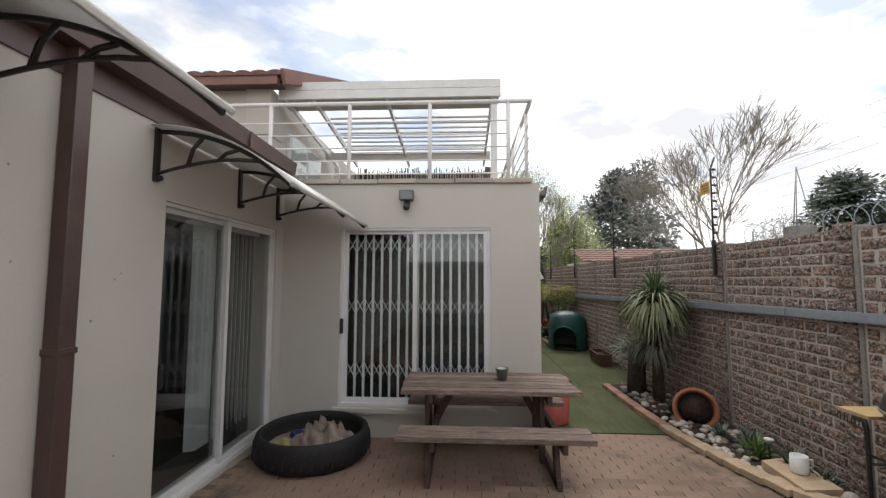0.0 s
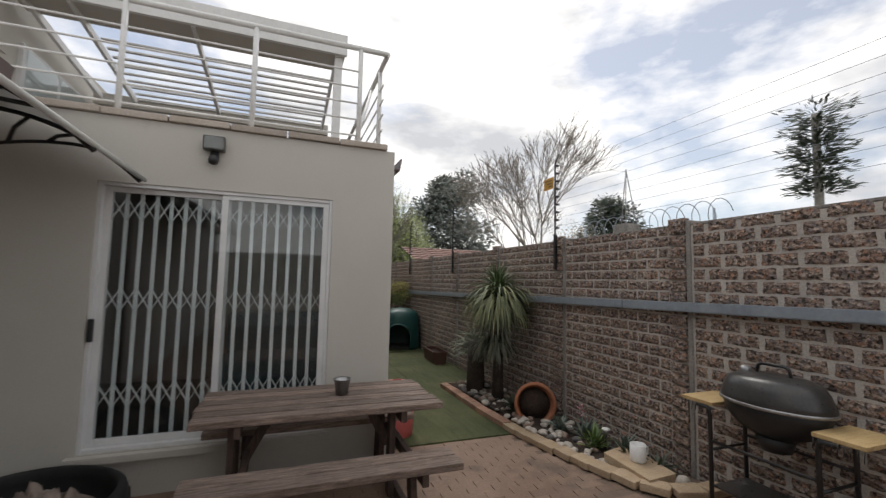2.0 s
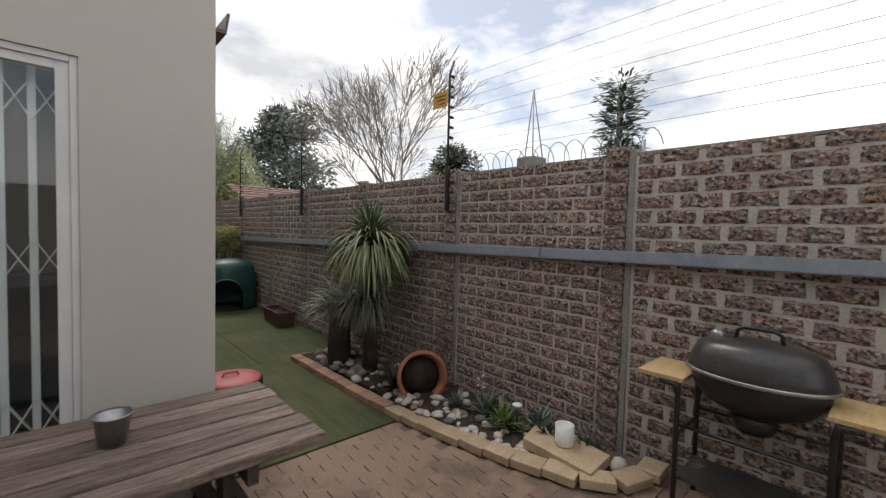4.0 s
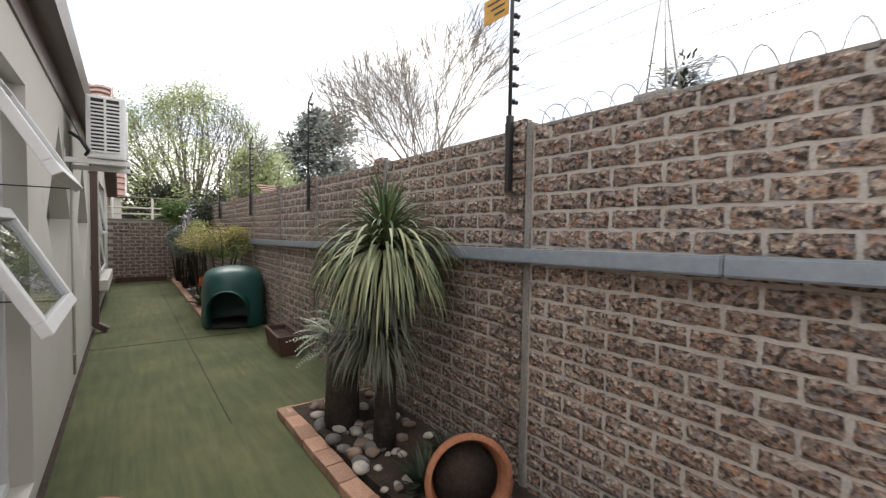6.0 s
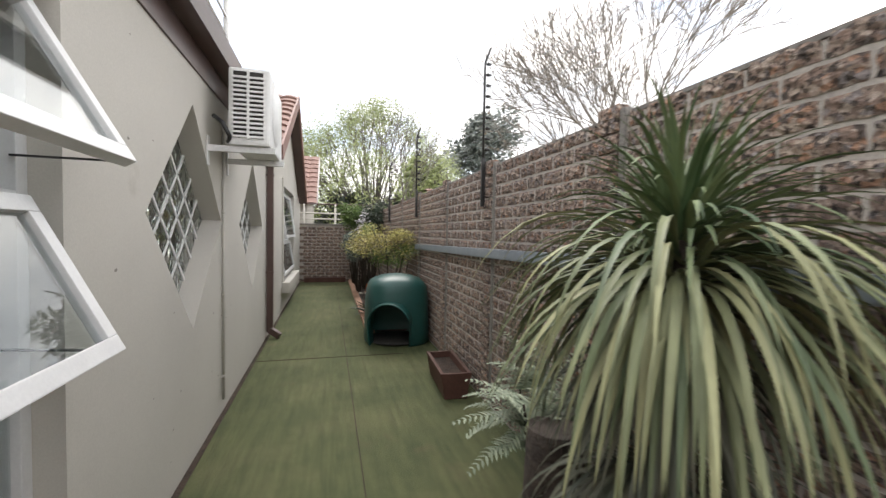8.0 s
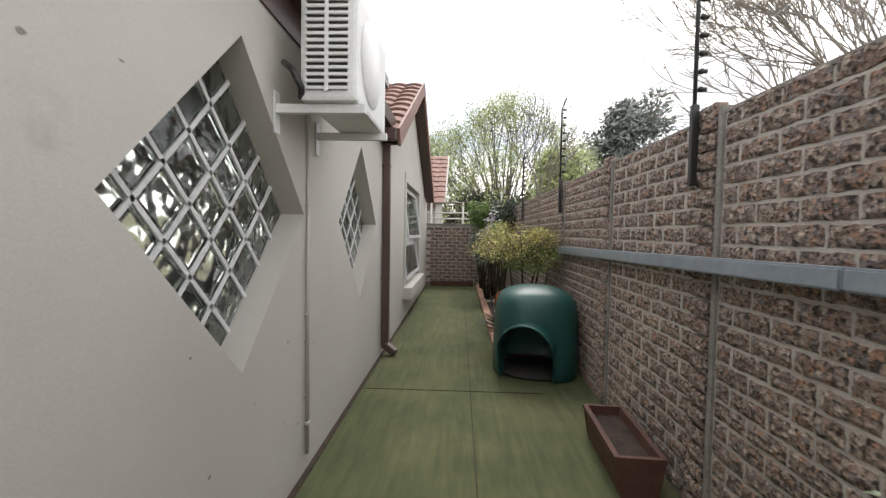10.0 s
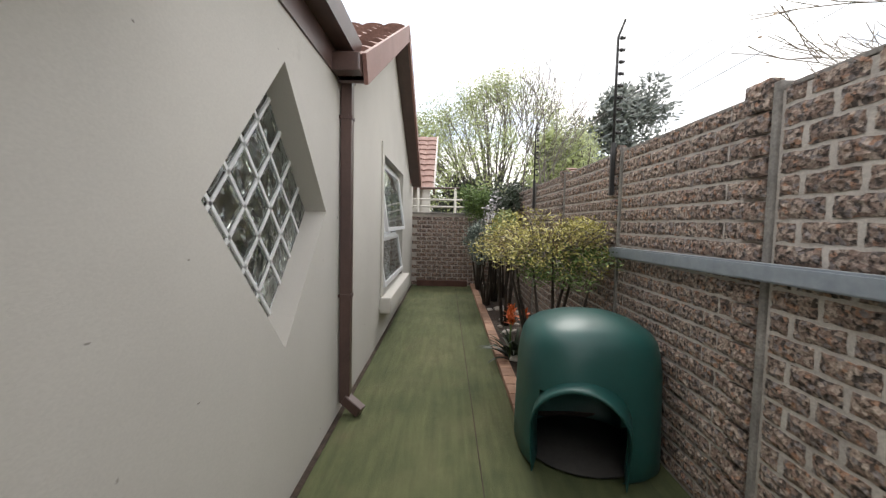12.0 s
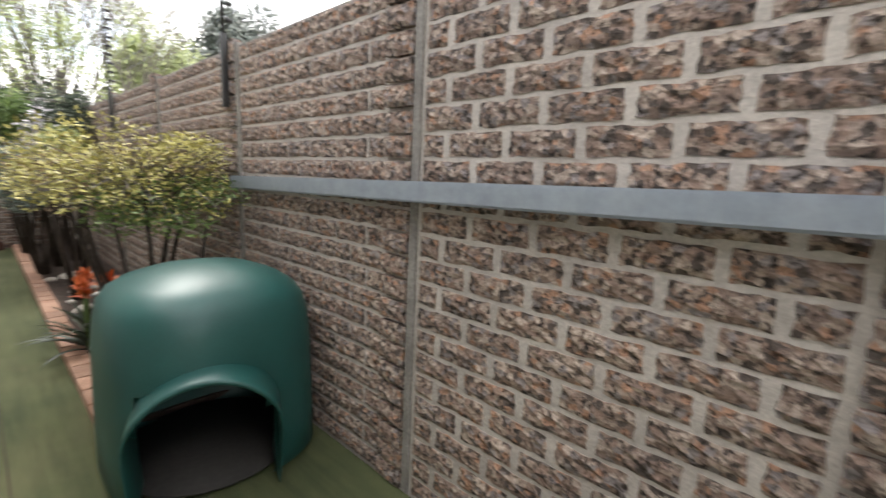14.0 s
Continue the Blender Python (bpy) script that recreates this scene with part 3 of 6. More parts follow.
for z in (0.9, 2.2):
    part("bracket", box(bm_new(), -0.05, 0.046, -0.046, 0.046, z, z + 0.025, 0.002), BROWN, pipe)
wg = thing("west_gutter", "dark brown gutter along the top of the wall", "gutter", (WX, 0, 2.8))
part("trough", prism(bm_new(), [(0, 0.0), (0.12, 0.0), (0.14, 0.13), (0.125, 0.13), (0.11, 0.02), (0, 0.02)], "y", -6, SY - 0.02), BROWN, wg)
part("fascia_board", box(bm_new(), 0.001, 0.015, -6, SY - 0.02, -0.14, 0.0), BROWN, wg)
for y in (-3.0, -0.9, 1.15, 3.1):
    part("joint_strap", box(bm_new(), 0.004, 0.146, y, y + 0.03, -0.004, 0.134, 0.002), BROWN, wg)
pipe = thing("near_downpipe", "dark brown square downpipe beside the sliding door", "downpipe", (WX + 0.045, 1.6, 0.1))
part("pipe", box(bm_new(), -0.04, 0.04, -0.045, 0.045, 0.0, 2.72, 0.006), BROWN, pipe)
part("bracket", box(bm_new(), -0.05, 0.046, -0.05, 0.05, 1.2, 1.23, 0.002), BROWN, pipe)
con = thing("conduit", "beige painted conduit running down the wall", "conduit", (EX + 0.012, 8.085, 0))
part("pipe", tube(bm_new(), [(0, 0, 0.12), (0, 0, 2.3)], 0.011), PLASTER, con)
for z in (0.3, 0.95, 1.6):
    part("clip", box(bm_new(), -0.012, 0.013, -0.02, 0.02, z, z + 0.015, 0.002), PLASTER, con)


def canopy(name, y0, y1, z_wall, drop, reach, stays):
    c = thing(name, "curved translucent door canopy on black iron brackets", "canopy", (WX, y0, z_wall))

    def arc(s):
        return (0.02 + reach * s, 0.02 - drop * (0.06 * s + 0.94 * s ** 2.3))
    bm = bm_new()
    rows = []
    for k in range(13):
        x, z = arc(k / 12)
        rows.append([bm.verts.new((x, y, z + dz)) for y in (0, y1 - y0) for dz in (0, 0.006)])
    for a, b in zip(rows, rows[1:]):
        for i, j in ((0, 2), (3, 1), (2, 3), (1, 0)):
            bm.faces.new((a[i], a[j], b[j], b[i])).smooth = True
    part("sheet", bm, POLY, c, "translucent white plastic sheet")
    part("front_bar", tube(bm_new(), [(arc(1)[0], -0.02, arc(1)[1] + 0.012), (arc(1)[0], y1 - y0 + 0.02, arc(1)[1] + 0.012)], 0.016), POLY, c)
    for y in stays:
        w = y - y0
        bracket = part("bracket", box(bm_new(), 0.0, 0.025, w - 0.02, w + 0.02, -0.32, 0.03, 0.004), BLACK, c, "black cast scroll bracket")
        part("upper_arc", tube(bm_new(), [(arc(k / 12)[0], w, arc(k / 12)[1] - 0.018) for k in range(13)], 0.015, 8), BLACK, bracket)
        low = [(0.02 + reach * 0.72 * q, w, -0.27 + 0.10 * math.sin(q * 2.0) - 0.02 * q) for q in (0, 0.15, 0.3, 0.45, 0.6, 0.8, 1)]
        part("lower_arc", tube(bm_new(), low, 0.012, 8), BLACK, bracket)
        for q, s1 in ((2, 0.32), (4, 0.58)):
            xa, za = arc(s1)
            part("strut", tube(bm_new(), [low[q], ((low[q][0] + xa) / 2 - 0.02, w, (low[q][2] + za) / 2), (xa, w, za - 0.02)], 0.013, 8), BLACK, bracket)
        part("bolt", tube(bm_new(), [(0.02, w, -0.3), (0.05, w, -0.3)], 0.018), BLACK, bracket)
    return c


canopy("door_canopy", 2.12, 4.02, 2.60, 0.40, 0.92, (2.2, 3.2, 3.95))
canopy("near_canopy", -1.8, 1.24, 2.72, 0.42, 1.02, (-0.4, 1.2))

lamp = thing("flood_light", "small grey floodlight with a motion sensor below", "floodlight", (-0.11, SY, 2.46))
part("housing", box(bm_new(), -0.075, 0.075, -0.09, -0.02, 0.05, 0.16, 0.01), ENAMEL, lamp)
part("lens", box(bm_new(), -0.062, 0.062, -0.096, -0.091, 0.06, 0.15), GLASS, lamp)
part("wall_plate", box(bm_new(), -0.03, 0.03, -0.022, 0.0, -0.02, 0.13, 0.004), BLACK, lamp)
part("sensor", lathe(bm_new(), [(0, -0.06), (0.03, -0.05), (0.038, -0.02), (0.03, 0.01), (0, 0.02)], 14, (0, -0.06, 0)), BLACK, lamp)

ac = thing("air_conditioner", "white outdoor air conditioner unit on wall brackets", "air conditioner", (EX + 0.14, 7.62, 2.06))
part("casing", box(bm_new(), 0.0, 0.27, 0.0, 0.74, 0.0, 0.53, 0.02), WHITE, ac)
# A flat dark plate stands in for the shaded depth behind the louvres.
part("side_recess", box(bm_new(), 0.035, 0.225, -0.004, 0.0, 0.05, 0.5), UNLIT, ac)
for i in range(14):
    part("louvre", box(bm_new(), 0.03, 0.23, -0.014, -0.003, 0.05 + i * 0.031, 0.065 + i * 0.031, 0.002), WHITE, ac)
part("mullion", box(bm_new(), 0.12, 0.137, -0.016, -0.003, 0.04, 0.51, 0.002), WHITE, ac)
part("fan_grille", lathe(bm_new(), [(0.0, 0.012), (0.2, 0.012), (0.22, 0.0)], 24), WHITE, ac).matrix_basis = pose(0.272, 0.3, 0.27, 0, 90, 0)
for y in (0.04, 0.62):
    part("wall_bracket", box(bm_new(), -0.136, 0.3, y, y + 0.035, -0.045, -0.002, 0.003), WHITE, ac)
    part("strut", box(bm_new(), -0.139, -0.131, y - 0.012, y + 0.047, -0.14, 0.06, 0.002), WHITE, ac)
part("hose", tube(bm_new(), [(-0.1, 0.06, 0.2), (-0.03, -0.02, 0.14), (0.02, -0.03, 0.05), (0.0, 0.02, 0.02)], 0.015), BLACK, ac)

# ---- balcony ----
rail = thing("balcony_railing", "white painted pipe railing round the balcony", "railing", (0, 0, 2.752))
RZ = 0.92
post = mesh_of("post", tube(bm_new(), [(0, 0, -0.02), (0, 0, RZ)], 0.022), WHITE)
for x, y in [(x, SY + 0.14) for x in (-2.65, -1.72, -0.8, 0.12, 1.0)] + [(EX - 0.06, y) for y in (4.6, 5.9, 7.2, 8.5)]:
    ob = new("post", post)
    ob.parent, ob.matrix_basis = rail, pose(x, y, 0)
for k in range(6):
    z, r = (RZ, 0.025) if k == 5 else (0.10 + k * 0.15, 0.009)
    part("bar", tube(bm_new(), [(-4.2, SY + 0.14, z), (1.0 if k < 5 else EX - 0.06, SY + 0.14, z)], r), WHITE, rail)
    part("bar", tube(bm_new(), [(EX - 0.06, SY + 0.3 if k < 5 else SY + 0.14, z), (EX - 0.06, 8.6, z)], r), WHITE, rail)
part("brace", tube(bm_new(), [(0.98, SY + 0.14, 0.05), (EX - 0.06, SY + 0.9, RZ)], 0.016), WHITE, rail)

perg = thing("balcony_awning", "white timber and metal awning with open slats", "awning", (0, 6.0, 2.69))
part("fascia_board", box(bm_new(), -2.45, 1.08, 0.0, 0.05, 1.83, 1.97, 0.004), WHITE, perg)
part("fascia_board", box(bm_new(), -2.45, 1.08, 0.005, 0.05, 1.98, 2.11, 0.004), WHITE, perg)
part("soffit_beam", box(bm_new(), -2.45, 1.06, 0.05, 0.5, 1.84, 1.87, 0.004), PLASTER, perg)
part("back_beam", box(bm_new(), -2.45, 1.06, 2.3, 2.4, 1.5, 1.68, 0.004), PLASTER, perg)
part("back_beam", box(bm_new(), -2.45, 1.06, 2.9, 3.0, 1.25, 1.38, 0.004), PLASTER, perg)
for x in (-2.35, -1.9, -0.72, 0.95):
    part("rafter", beam(bm_new(), (x, 0.05, 1.86), (x, 2.9, 1.55), 0.04, 0.09), WHITE, perg)
for i in range(9):
    part("slat", box(bm_new(), -1.85, 0.95, 0.75 + i * 0.19, 0.80 + i * 0.19, 1.80 - i * 0.021, 1.82 - i * 0.021), WHITE, perg)
part("column", box(bm_new(), 0.93, 1.03, 0.08, 0.18, 0.0, 1.84, 0.004), WHITE, perg)
part("column", box(bm_new(), -2.4, -2.3, 2.8, 2.9, 0.0, 1.5, 0.004), WHITE, perg)
STICK = surface("dark_sticks", (0.02, 0.016, 0.013), (0.06, 0.045, 0.035), 20, 0.9, 60, 0.3, 0.002)
stick_fence = thing("stick_fence", "dark rustic stick screen along the far balcony edge", "screen", (0, 8.7, 2.69))
for i in range(90):
    x = -1.9 + i * 0.032 + rng.uniform(-0.01, 0.01)
    part("stick", beam(bm_new(), (x, 0, 0), (x + rng.uniform(-0.02, 0.02), 0, 1.36 + rng.uniform(-0.06, 0.09)), 0.018, 0.018), STICK, stick_fence)
drape = thing("rolled_blind", "dark brown gathered blind tied to the awning post", "blind", (0.92, 8.3, 2.69))
part("cloth", tube(bm_new(), [(0, 0, 0), (0.03, 0, 0.35), (0.0, 0, 0.7), (0.1, -0.1, 1.3)], 0.14, 9, 0.07), BROWN, drape)


# ---- roofs ----
def tiled_slope(name, label, a, b, c, d_, rows, cols, mat, parent=None):
    """Pan tiles on the slope between the eave a-b and the ridge d-c: stepped rows of rolled tiles in one sheet."""
    a, b, c, d_ = (Vector(p) for p in (a, b, c, d_))
    n = (b - a).cross(d_ - a).normalized()
    n = n if n.z > 0 else -n
    bm = bm_new()
    for r in range(rows):
        t0, t1 = r / rows, (r + 1.12) / rows
        prev = None
        for k in range(cols * 6 + 1):
            s = k / (cols * 6)
            roll = 0.028 * abs(math.sin(math.pi * k / 6)) ** 0.7
            lo, hi = a.lerp(b, s).lerp(d_.lerp(c, s), t0), a.lerp(b, s).lerp(d_.lerp(c, s), min(1, t1))
            cur = [bm.verts.new(p) for p in (lo + n * 0.0, lo + n * (0.045 + roll), hi + n * (0.005 + roll))]
            if prev:
                bm.faces.new((prev[0], cur[0], cur[1], prev[1]))
                bm.faces.new((prev[1], cur[1], cur[2], prev[2]))
            prev = cur
    if parent:
        return part(name, bm, mat, parent)
    return solid(name, bm, mat, label, "roof")


gr = tagged(new("gable_roof"), "red clay tiled gable roof with dark barge boards", "roof", kind="structure")
tiled_slope("near_slope", "", (-4.5, 10.35, 2.56), (1.5, 10.35, 2.56), (1.5, 13.3, 4.12), (-4.5, 13.3, 4.12), 10, 22, ROOF, gr)
tiled_slope("far_slope", "", (-4.5, 16.6, 2.38), (1.5, 16.6, 2.38), (1.5, 13.3, 4.12), (-4.5, 13.3, 4.12), 10, 22, ROOF, gr)
bm = bm_new()
beam(bm, (1.52, 10.32, 2.50), (1.52, 13.33, 4.06), 0.03, 0.2, up=(0, -0.45, 0.9))
part("barge_board", bm, FASCIA, gr, "faded red barge board")
part("barge_board", beam(bm_new(), (1.52, 16.62, 2.30), (1.52, 13.3, 4.06), 0.03, 0.2, up=(0, 0.45, 0.9)), FASCIA, gr)
part("soffit", beam(bm_new(), (1.42, 16.6, 2.24), (1.42, 13.3, 3.98), 0.2, 0.02, up=(0, 0.45, 0.9)), BROWN, gr)
part("soffit", beam(bm_new(), (1.42, 10.4, 2.44), (1.42, 13.3, 3.98), 0.2, 0.02, up=(0, -0.45, 0.9)), BROWN, gr)
part("gutter", box(bm_new(), -4.5, 1.5, 10.22, 10.35, 2.46, 2.58, 0.01), BROWN, gr)

up = thing("upper_storey", "beige upper storey with a red tiled roof", "house", (0, 0, 2.7))
part("wall", box(bm_new(), -7.0, -2.55, 5.9, 11.5, 0.0, 1.95), PLASTER, up)
part("corner_column", box(bm_new(), -2.9, -2.5, 5.85, 6.25, 0.0, 1.95, 0.01), PLASTER, up)
for z in (0.75, 1.2):
    part("moulding", box(bm_new(), -2.92, -2.48, 5.83, 6.27, z, z + 0.03), PLASTER, up)
part("eave_board", box(bm_new(), -7.2, -2.3, 5.62, 5.66, 1.9, 2.04), FASCIA, up)
part("soffit", box(bm_new(), -7.2, -2.3, 5.66, 5.9, 1.93, 1.95), BROWN, up)
tiled_slope("roof", "", (-7.2, 5.6, 2.03), (-2.2, 5.6, 2.03), (-2.2, 8.2, 3.0), (-7.2, 8.2, 3.0), 8, 20, ROOF, up)
part("hip_board", beam(bm_new(), (-2.2, 5.6, 2.0), (-1.6, 8.0, 2.9), 0.06, 0.22), FASCIA, up)
win = part("window", box(bm_new(), -2.56, -2.5, 6.6, 8.2, 0.1, 1.5), ALU, up)
part("pane", box(bm_new(), -2.49, -2.48, 6.66, 7.36, 0.15, 1.45), GLASS, win)
part("pane", box(bm_new(), -2.49, -2.48, 7.44, 8.14, 0.15, 1.45), GLASS, win)
tiled_slope("west_roof", "red tiled roof of the wing", (-1.62, -6, 2.9), (-1.62, 4.0, 2.9), (-6, 4.0, 3.3), (-6, -6, 3.3), 10, 30, ROOF)

CHIP = surface("bare_cement", (0.22, 0.20, 0.175), (0.34, 0.31, 0.275), 20, 0.95, 90, 0.5, 0.002)
cr_ = random.Random(5)
marks = tagged(new("plaster_marks"), "small chips and scuffs in the plaster", kind="stuff")
v, f = [], []
for _ in range(95):
    if cr_.random() < 0.75:
        y, z = cr_.uniform(6.1, 12.4), cr_.uniform(0.1, 2.3)
        if min(abs(y - c[0]) + abs(z - c[1]) for c in (D1, D2)) < HALF + 0.06:
            continue
        o, u, w = Vector((EX + 0.0012, y, z)), Vector((0, 1, 0)), Vector((0, 0, 1))
    else:
        o, u, w = Vector((WX + 0.0012, cr_.uniform(-0.5, 2.1), cr_.uniform(0.4, 2.3))), Vector((0, 1, 0)), Vector((0, 0, 1))
    n = len(v)
    k = cr_.randint(5, 8)
    a, b = cr_.uniform(0.004, 0.016), cr_.uniform(0.003, 0.01)
    for i in range(k):
        t_ = 2 * math.pi * i / k
        q = cr_.uniform(0.6, 1.2)
        v.append(tuple(o + u * a * q * math.cos(t_) + w * b * q * math.sin(t_)))
    f.append(tuple(range(n, n + k)))
me = bpy.data.meshes.new("plaster_marks")
me.from_pydata(v, [], f)
me.materials.append(CHIP)
marks_mesh = new("chips", me)
marks_mesh.parent = marks
tagged(marks_mesh, kind="stuff")


# ---- boundary wall ----
def stone_mesh(name, length, height, depth, seed, nu=7, nv=4):
    """A split-faced block: rough front towards -x, length along y."""
    r = random.Random(seed)
    bm = bm_new()
    grid = []
    for i in range(nu + 1):
        col = []
        for j in range(nv + 1):
            edge = i in (0, nu) or j in (0, nv)
            d = 0.0085 + r.uniform(0, 0.003) if edge else r.uniform(0.011, 0.022)
            y = -length / 2 + length * (i + (0 if i in (0, nu) else r.uniform(-0.25, 0.25))) / nu
            z = height * (j + (0 if j in (0, nv) else r.uniform(-0.2, 0.2))) / nv
            if j in (0, nv):
                z += r.uniform(-0.004, 0.004)
            if i in (0, nu):
                y += r.uniform(-0.004, 0.004)
            col.append(bm.verts.new((-d, y, z)))
        grid.append(col)
    for i in range(nu):
        for j in range(nv):
            bm.faces.new((grid[i][j], grid[i + 1][j], grid[i + 1][j + 1], grid[i][j + 1]))
    ring = [grid[i][0] for i in range(nu + 1)] + [grid[nu][j] for j in range(1, nv + 1)] + [grid[i][nv] for i in range(nu - 1, -1, -1)] + [grid[0][j] for j in range(nv - 1, 0, -1)]
    back = [bm.verts.new((depth, v.co.y, v.co.z)) for v in ring]
    for k in range(len(ring)):
        q = (k + 1) % len(ring)
        bm.faces.new((ring[k], back[k], back[q], ring[q]))
    bmesh.ops.recalc_face_normals(bm, faces=bm.faces[:])
    if sum(f.normal.x for f in bm.faces) > 0:
        bmesh.ops.reverse_faces(bm, faces=bm.faces[:])
    me = bpy.data.meshes.new(name)
    bm.to_mesh(me)
    bm.free()
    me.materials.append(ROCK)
    return me


TOP, COURSE, LONG = 2.06, 0.0938, 0.242
POSTS = [-3.28, -1.7, -0.12, 1.5, 2.97, 4.57, 6.16, 7.76, 9.2, 10.75, 12.33, 13.9, 15.5, 17.1]
bm = bm_new()
box(bm, W - 0.007, W + 0.1, -6, 18.6, -0.05, TOP - 0.015)
solid("wall_boundary", bm, MORTAR, "boundary wall of split stone blocks with pale mortar", "wall")
wall_ob = bpy.data.objects["wall_boundary"]
shapes = [stone_mesh("stone", LONG - 0.028, COURSE - 0.0165, 0.03, 40 + k) for k in range(10)]
halves = [stone_mesh("half_stone", LONG / 2 - 0.03, COURSE - 0.0165, 0.03, 90 + k, 4, 4) for k in range(4)]
caps = [stone_mesh("pilaster_stone", 0.15, COURSE - 0.016, 0.05, 120 + k, 5, 4) for k in range(5)]
rest_v, rest_f = [], []
count = 0


def lay(me, name, x, y, z, near):
    global count
    if near and count < 296:
        ob = new(name, me)
        ob.parent, ob.matrix_basis = wall_ob, pose(x, y, z)
        count += 1
    else:
        n = len(rest_v)
        rest_v.extend((v.co.x + x, v.co.y + y, v.co.z + z) for v in me.vertices)
        rest_f.extend(tuple(n + i for i in p.vertices) for p in me.polygons)


courses = round(TOP / COURSE)
for p0, p1 in zip(POSTS, POSTS[1:]):
    a, b = p0 + 0.185, p1 - 0.022
    n = max(1, round((b - a) / LONG))
    pitch = (b - a) / n
    for c in range(courses):
        z = 0.01 + c * COURSE
        off = (c % 2) * 0.5
        near = (4.0 > p0 > 2.5 or 8.5 < p0 < 10) and z > 0.15
        for k in range(n + 1):
            y0, y1 = a + (k - off) * pitch, a + (k + 1 - off) * pitch
            if y1 > b + 0.01 and off == 0 or y0 > b - 0.02:
                continue
            if y0 < a - 0.01 or y1 > b + 0.01:
                y0, y1 = max(a, y0), min(b, y1)
                lay(rng.choice(halves), "half_stone", W, (y0 + y1) / 2, z + 0.008, near)
            else:
                lay(rng.choice(shapes), "stone", W, (y0 + y1) / 2, z + 0.008, near)
        lay(rng.choice(caps), "pilaster_stone", W - 0.018, p0 + 0.1, z + 0.006, near)
    lay(caps[0], "pilaster_stone", W - 0.02, p0 + 0.1, courses * COURSE - 0.03, False)
me = bpy.data.meshes.new("further_stones")
me.from_pydata(rest_v, [], rest_f)
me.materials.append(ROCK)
ob = tagged(new("further_stones", me), "rows of split stone blocks further along", kind="stuff")
ob.parent = wall_ob
for y in POSTS:
    bm = bm_new()
    box(bm, W - 0.022, W + 0.1, y - 0.019, y + 0.019, -0.04, TOP + 0.03, 0.006)
    part("concrete_post", bm, CONCRETE, wall_ob)
for p0, p1 in zip(POSTS, POSTS[1:]):
    part("coping_strip", box(bm_new(), W - 0.012, W + 0.1, p0 + 0.2, p1 - 0.03, TOP - 0.012, TOP + 0.008, 0.003), CONCRETE, wall_ob)
    part("panel_joint", box(bm_new(), W - 0.006, W + 0.02, p0 + 0.2, p1 - 0.03, 1.36, 1.38), CONCRETE, wall_ob)
rail_ = thing("steel_rail", "pale grey galvanised steel channel fixed along the wall", "rail", (W - 0.04, 0, 0))
RAIL_FALL = 0.0155


def rail_top(y):
    return 1.476 - RAIL_FALL * y


for y0, y1 in ((-6, -1.2), (-1.2, 3.6), (3.6, 7.0), (7.0, 10.72)):
    bm = bm_new()
    prism(bm, [(y0 + 0.002, rail_top(y0) - 0.076), (y1 - 0.002, rail_top(y1) - 0.076), (y1 - 0.002, rail_top(y1)), (y0 + 0.002, rail_top(y0))], "x", -0.055, 0.004)
    bmesh.ops.bevel(bm, geom=bm.edges[:], offset=0.008, segments=2, affect="EDGES")
    part("rail_section", bm, STEEL, rail_)

# end wall across the passage
bm = bm_new()
box(bm, EX - 0.1, W, 17.1, 17.25, -0.05, 1.66)
solid("wall_end", bm, MORTAR, "low stone block wall closing the passage", "wall")
end_ob = bpy.data.objects["wall_end"]
v0, f0 = [], []
for c in range(17):
    for k in range(11):
        x = EX + 0.1 + (k + 0.5 * (c % 2)) * LONG
        if x > W - 0.1:
            continue
        s = rng.choice(shapes)
        n = len(v0)
        v0.extend((x - v.co.y, 17.1 + v.co.x, 0.02 + c * COURSE + v.co.z) for v in s.vertices)
        f0.extend(tuple(n + i for i in p.vertices) for p in s.polygons)
me = bpy.data.meshes.new("stones")
me.from_pydata(v0, [], f0)
me.materials.append(ROCK)
ob = tagged(new("stones", me), "rows of split stone blocks", kind="stuff")
ob.parent = end_ob
part("coping", box(bm_new(), EX - 0.1, W, 17.06, 17.28, 1.66, 1.70, 0.006), CONCRETE, end_ob)
part("pillar", box(bm_new(), 2.78, 2.95, 17.04, 17.09, 0, 1.72), CONCRETE, end_ob)
trough = solid("low_trough", box(bm_new(), 1.45, 2.6, 16.9, 17.05, 0.012, 0.14, 0.01), BROWN_P, "dark brown trough at the foot of the wall", "planter", "")
er = thing("end_railing", "white pipe railing above the low end wall", "railing", (0, 17.6, 0))
for x in (1.4, 2.3, 3.3):
    part("post", tube(bm_new(), [(x, 0, -0.06), (x, 0, 2.3)], 0.03), PLASTER, er)
for z in (1.85, 2.02, 2.3):
    part("bar", tube(bm_new(), [(0.6, 0, z), (3.4, 0, z)], 0.022), PLASTER if z < 2.2 else BROWN, er)
fh = thing("neighbour_house", "beige house with a steep red tiled roof", "house", (0, 20.6, 0))
part("wall", box(bm_new(), -6, 1.35, 0, 6, -0.06, 2.6), PLASTER, fh)
tiled_slope("roof", "", (-6, -0.5, 2.45), (1.68, -0.5, 2.45), (1.68, 3, 4.7), (-6, 3, 4.7), 10, 22, ROOF, fh)
part("gable", prism(bm_new(), [(0.1, 2.6), (6, 2.6), (3, 4.45)], "x", 1.1, 1.34), PLASTER, fh)
part("verge", beam(bm_new(), (1.7, -0.5, 2.4), (1.7, 3, 4.65), 0.05, 0.2, up=(0, -0.6, 0.8)), BROWN, fh)
part("column", box(bm_new(), 1.35, 1.58, -0.4, -0.15, -0.06, 2.45), PLASTER, fh)
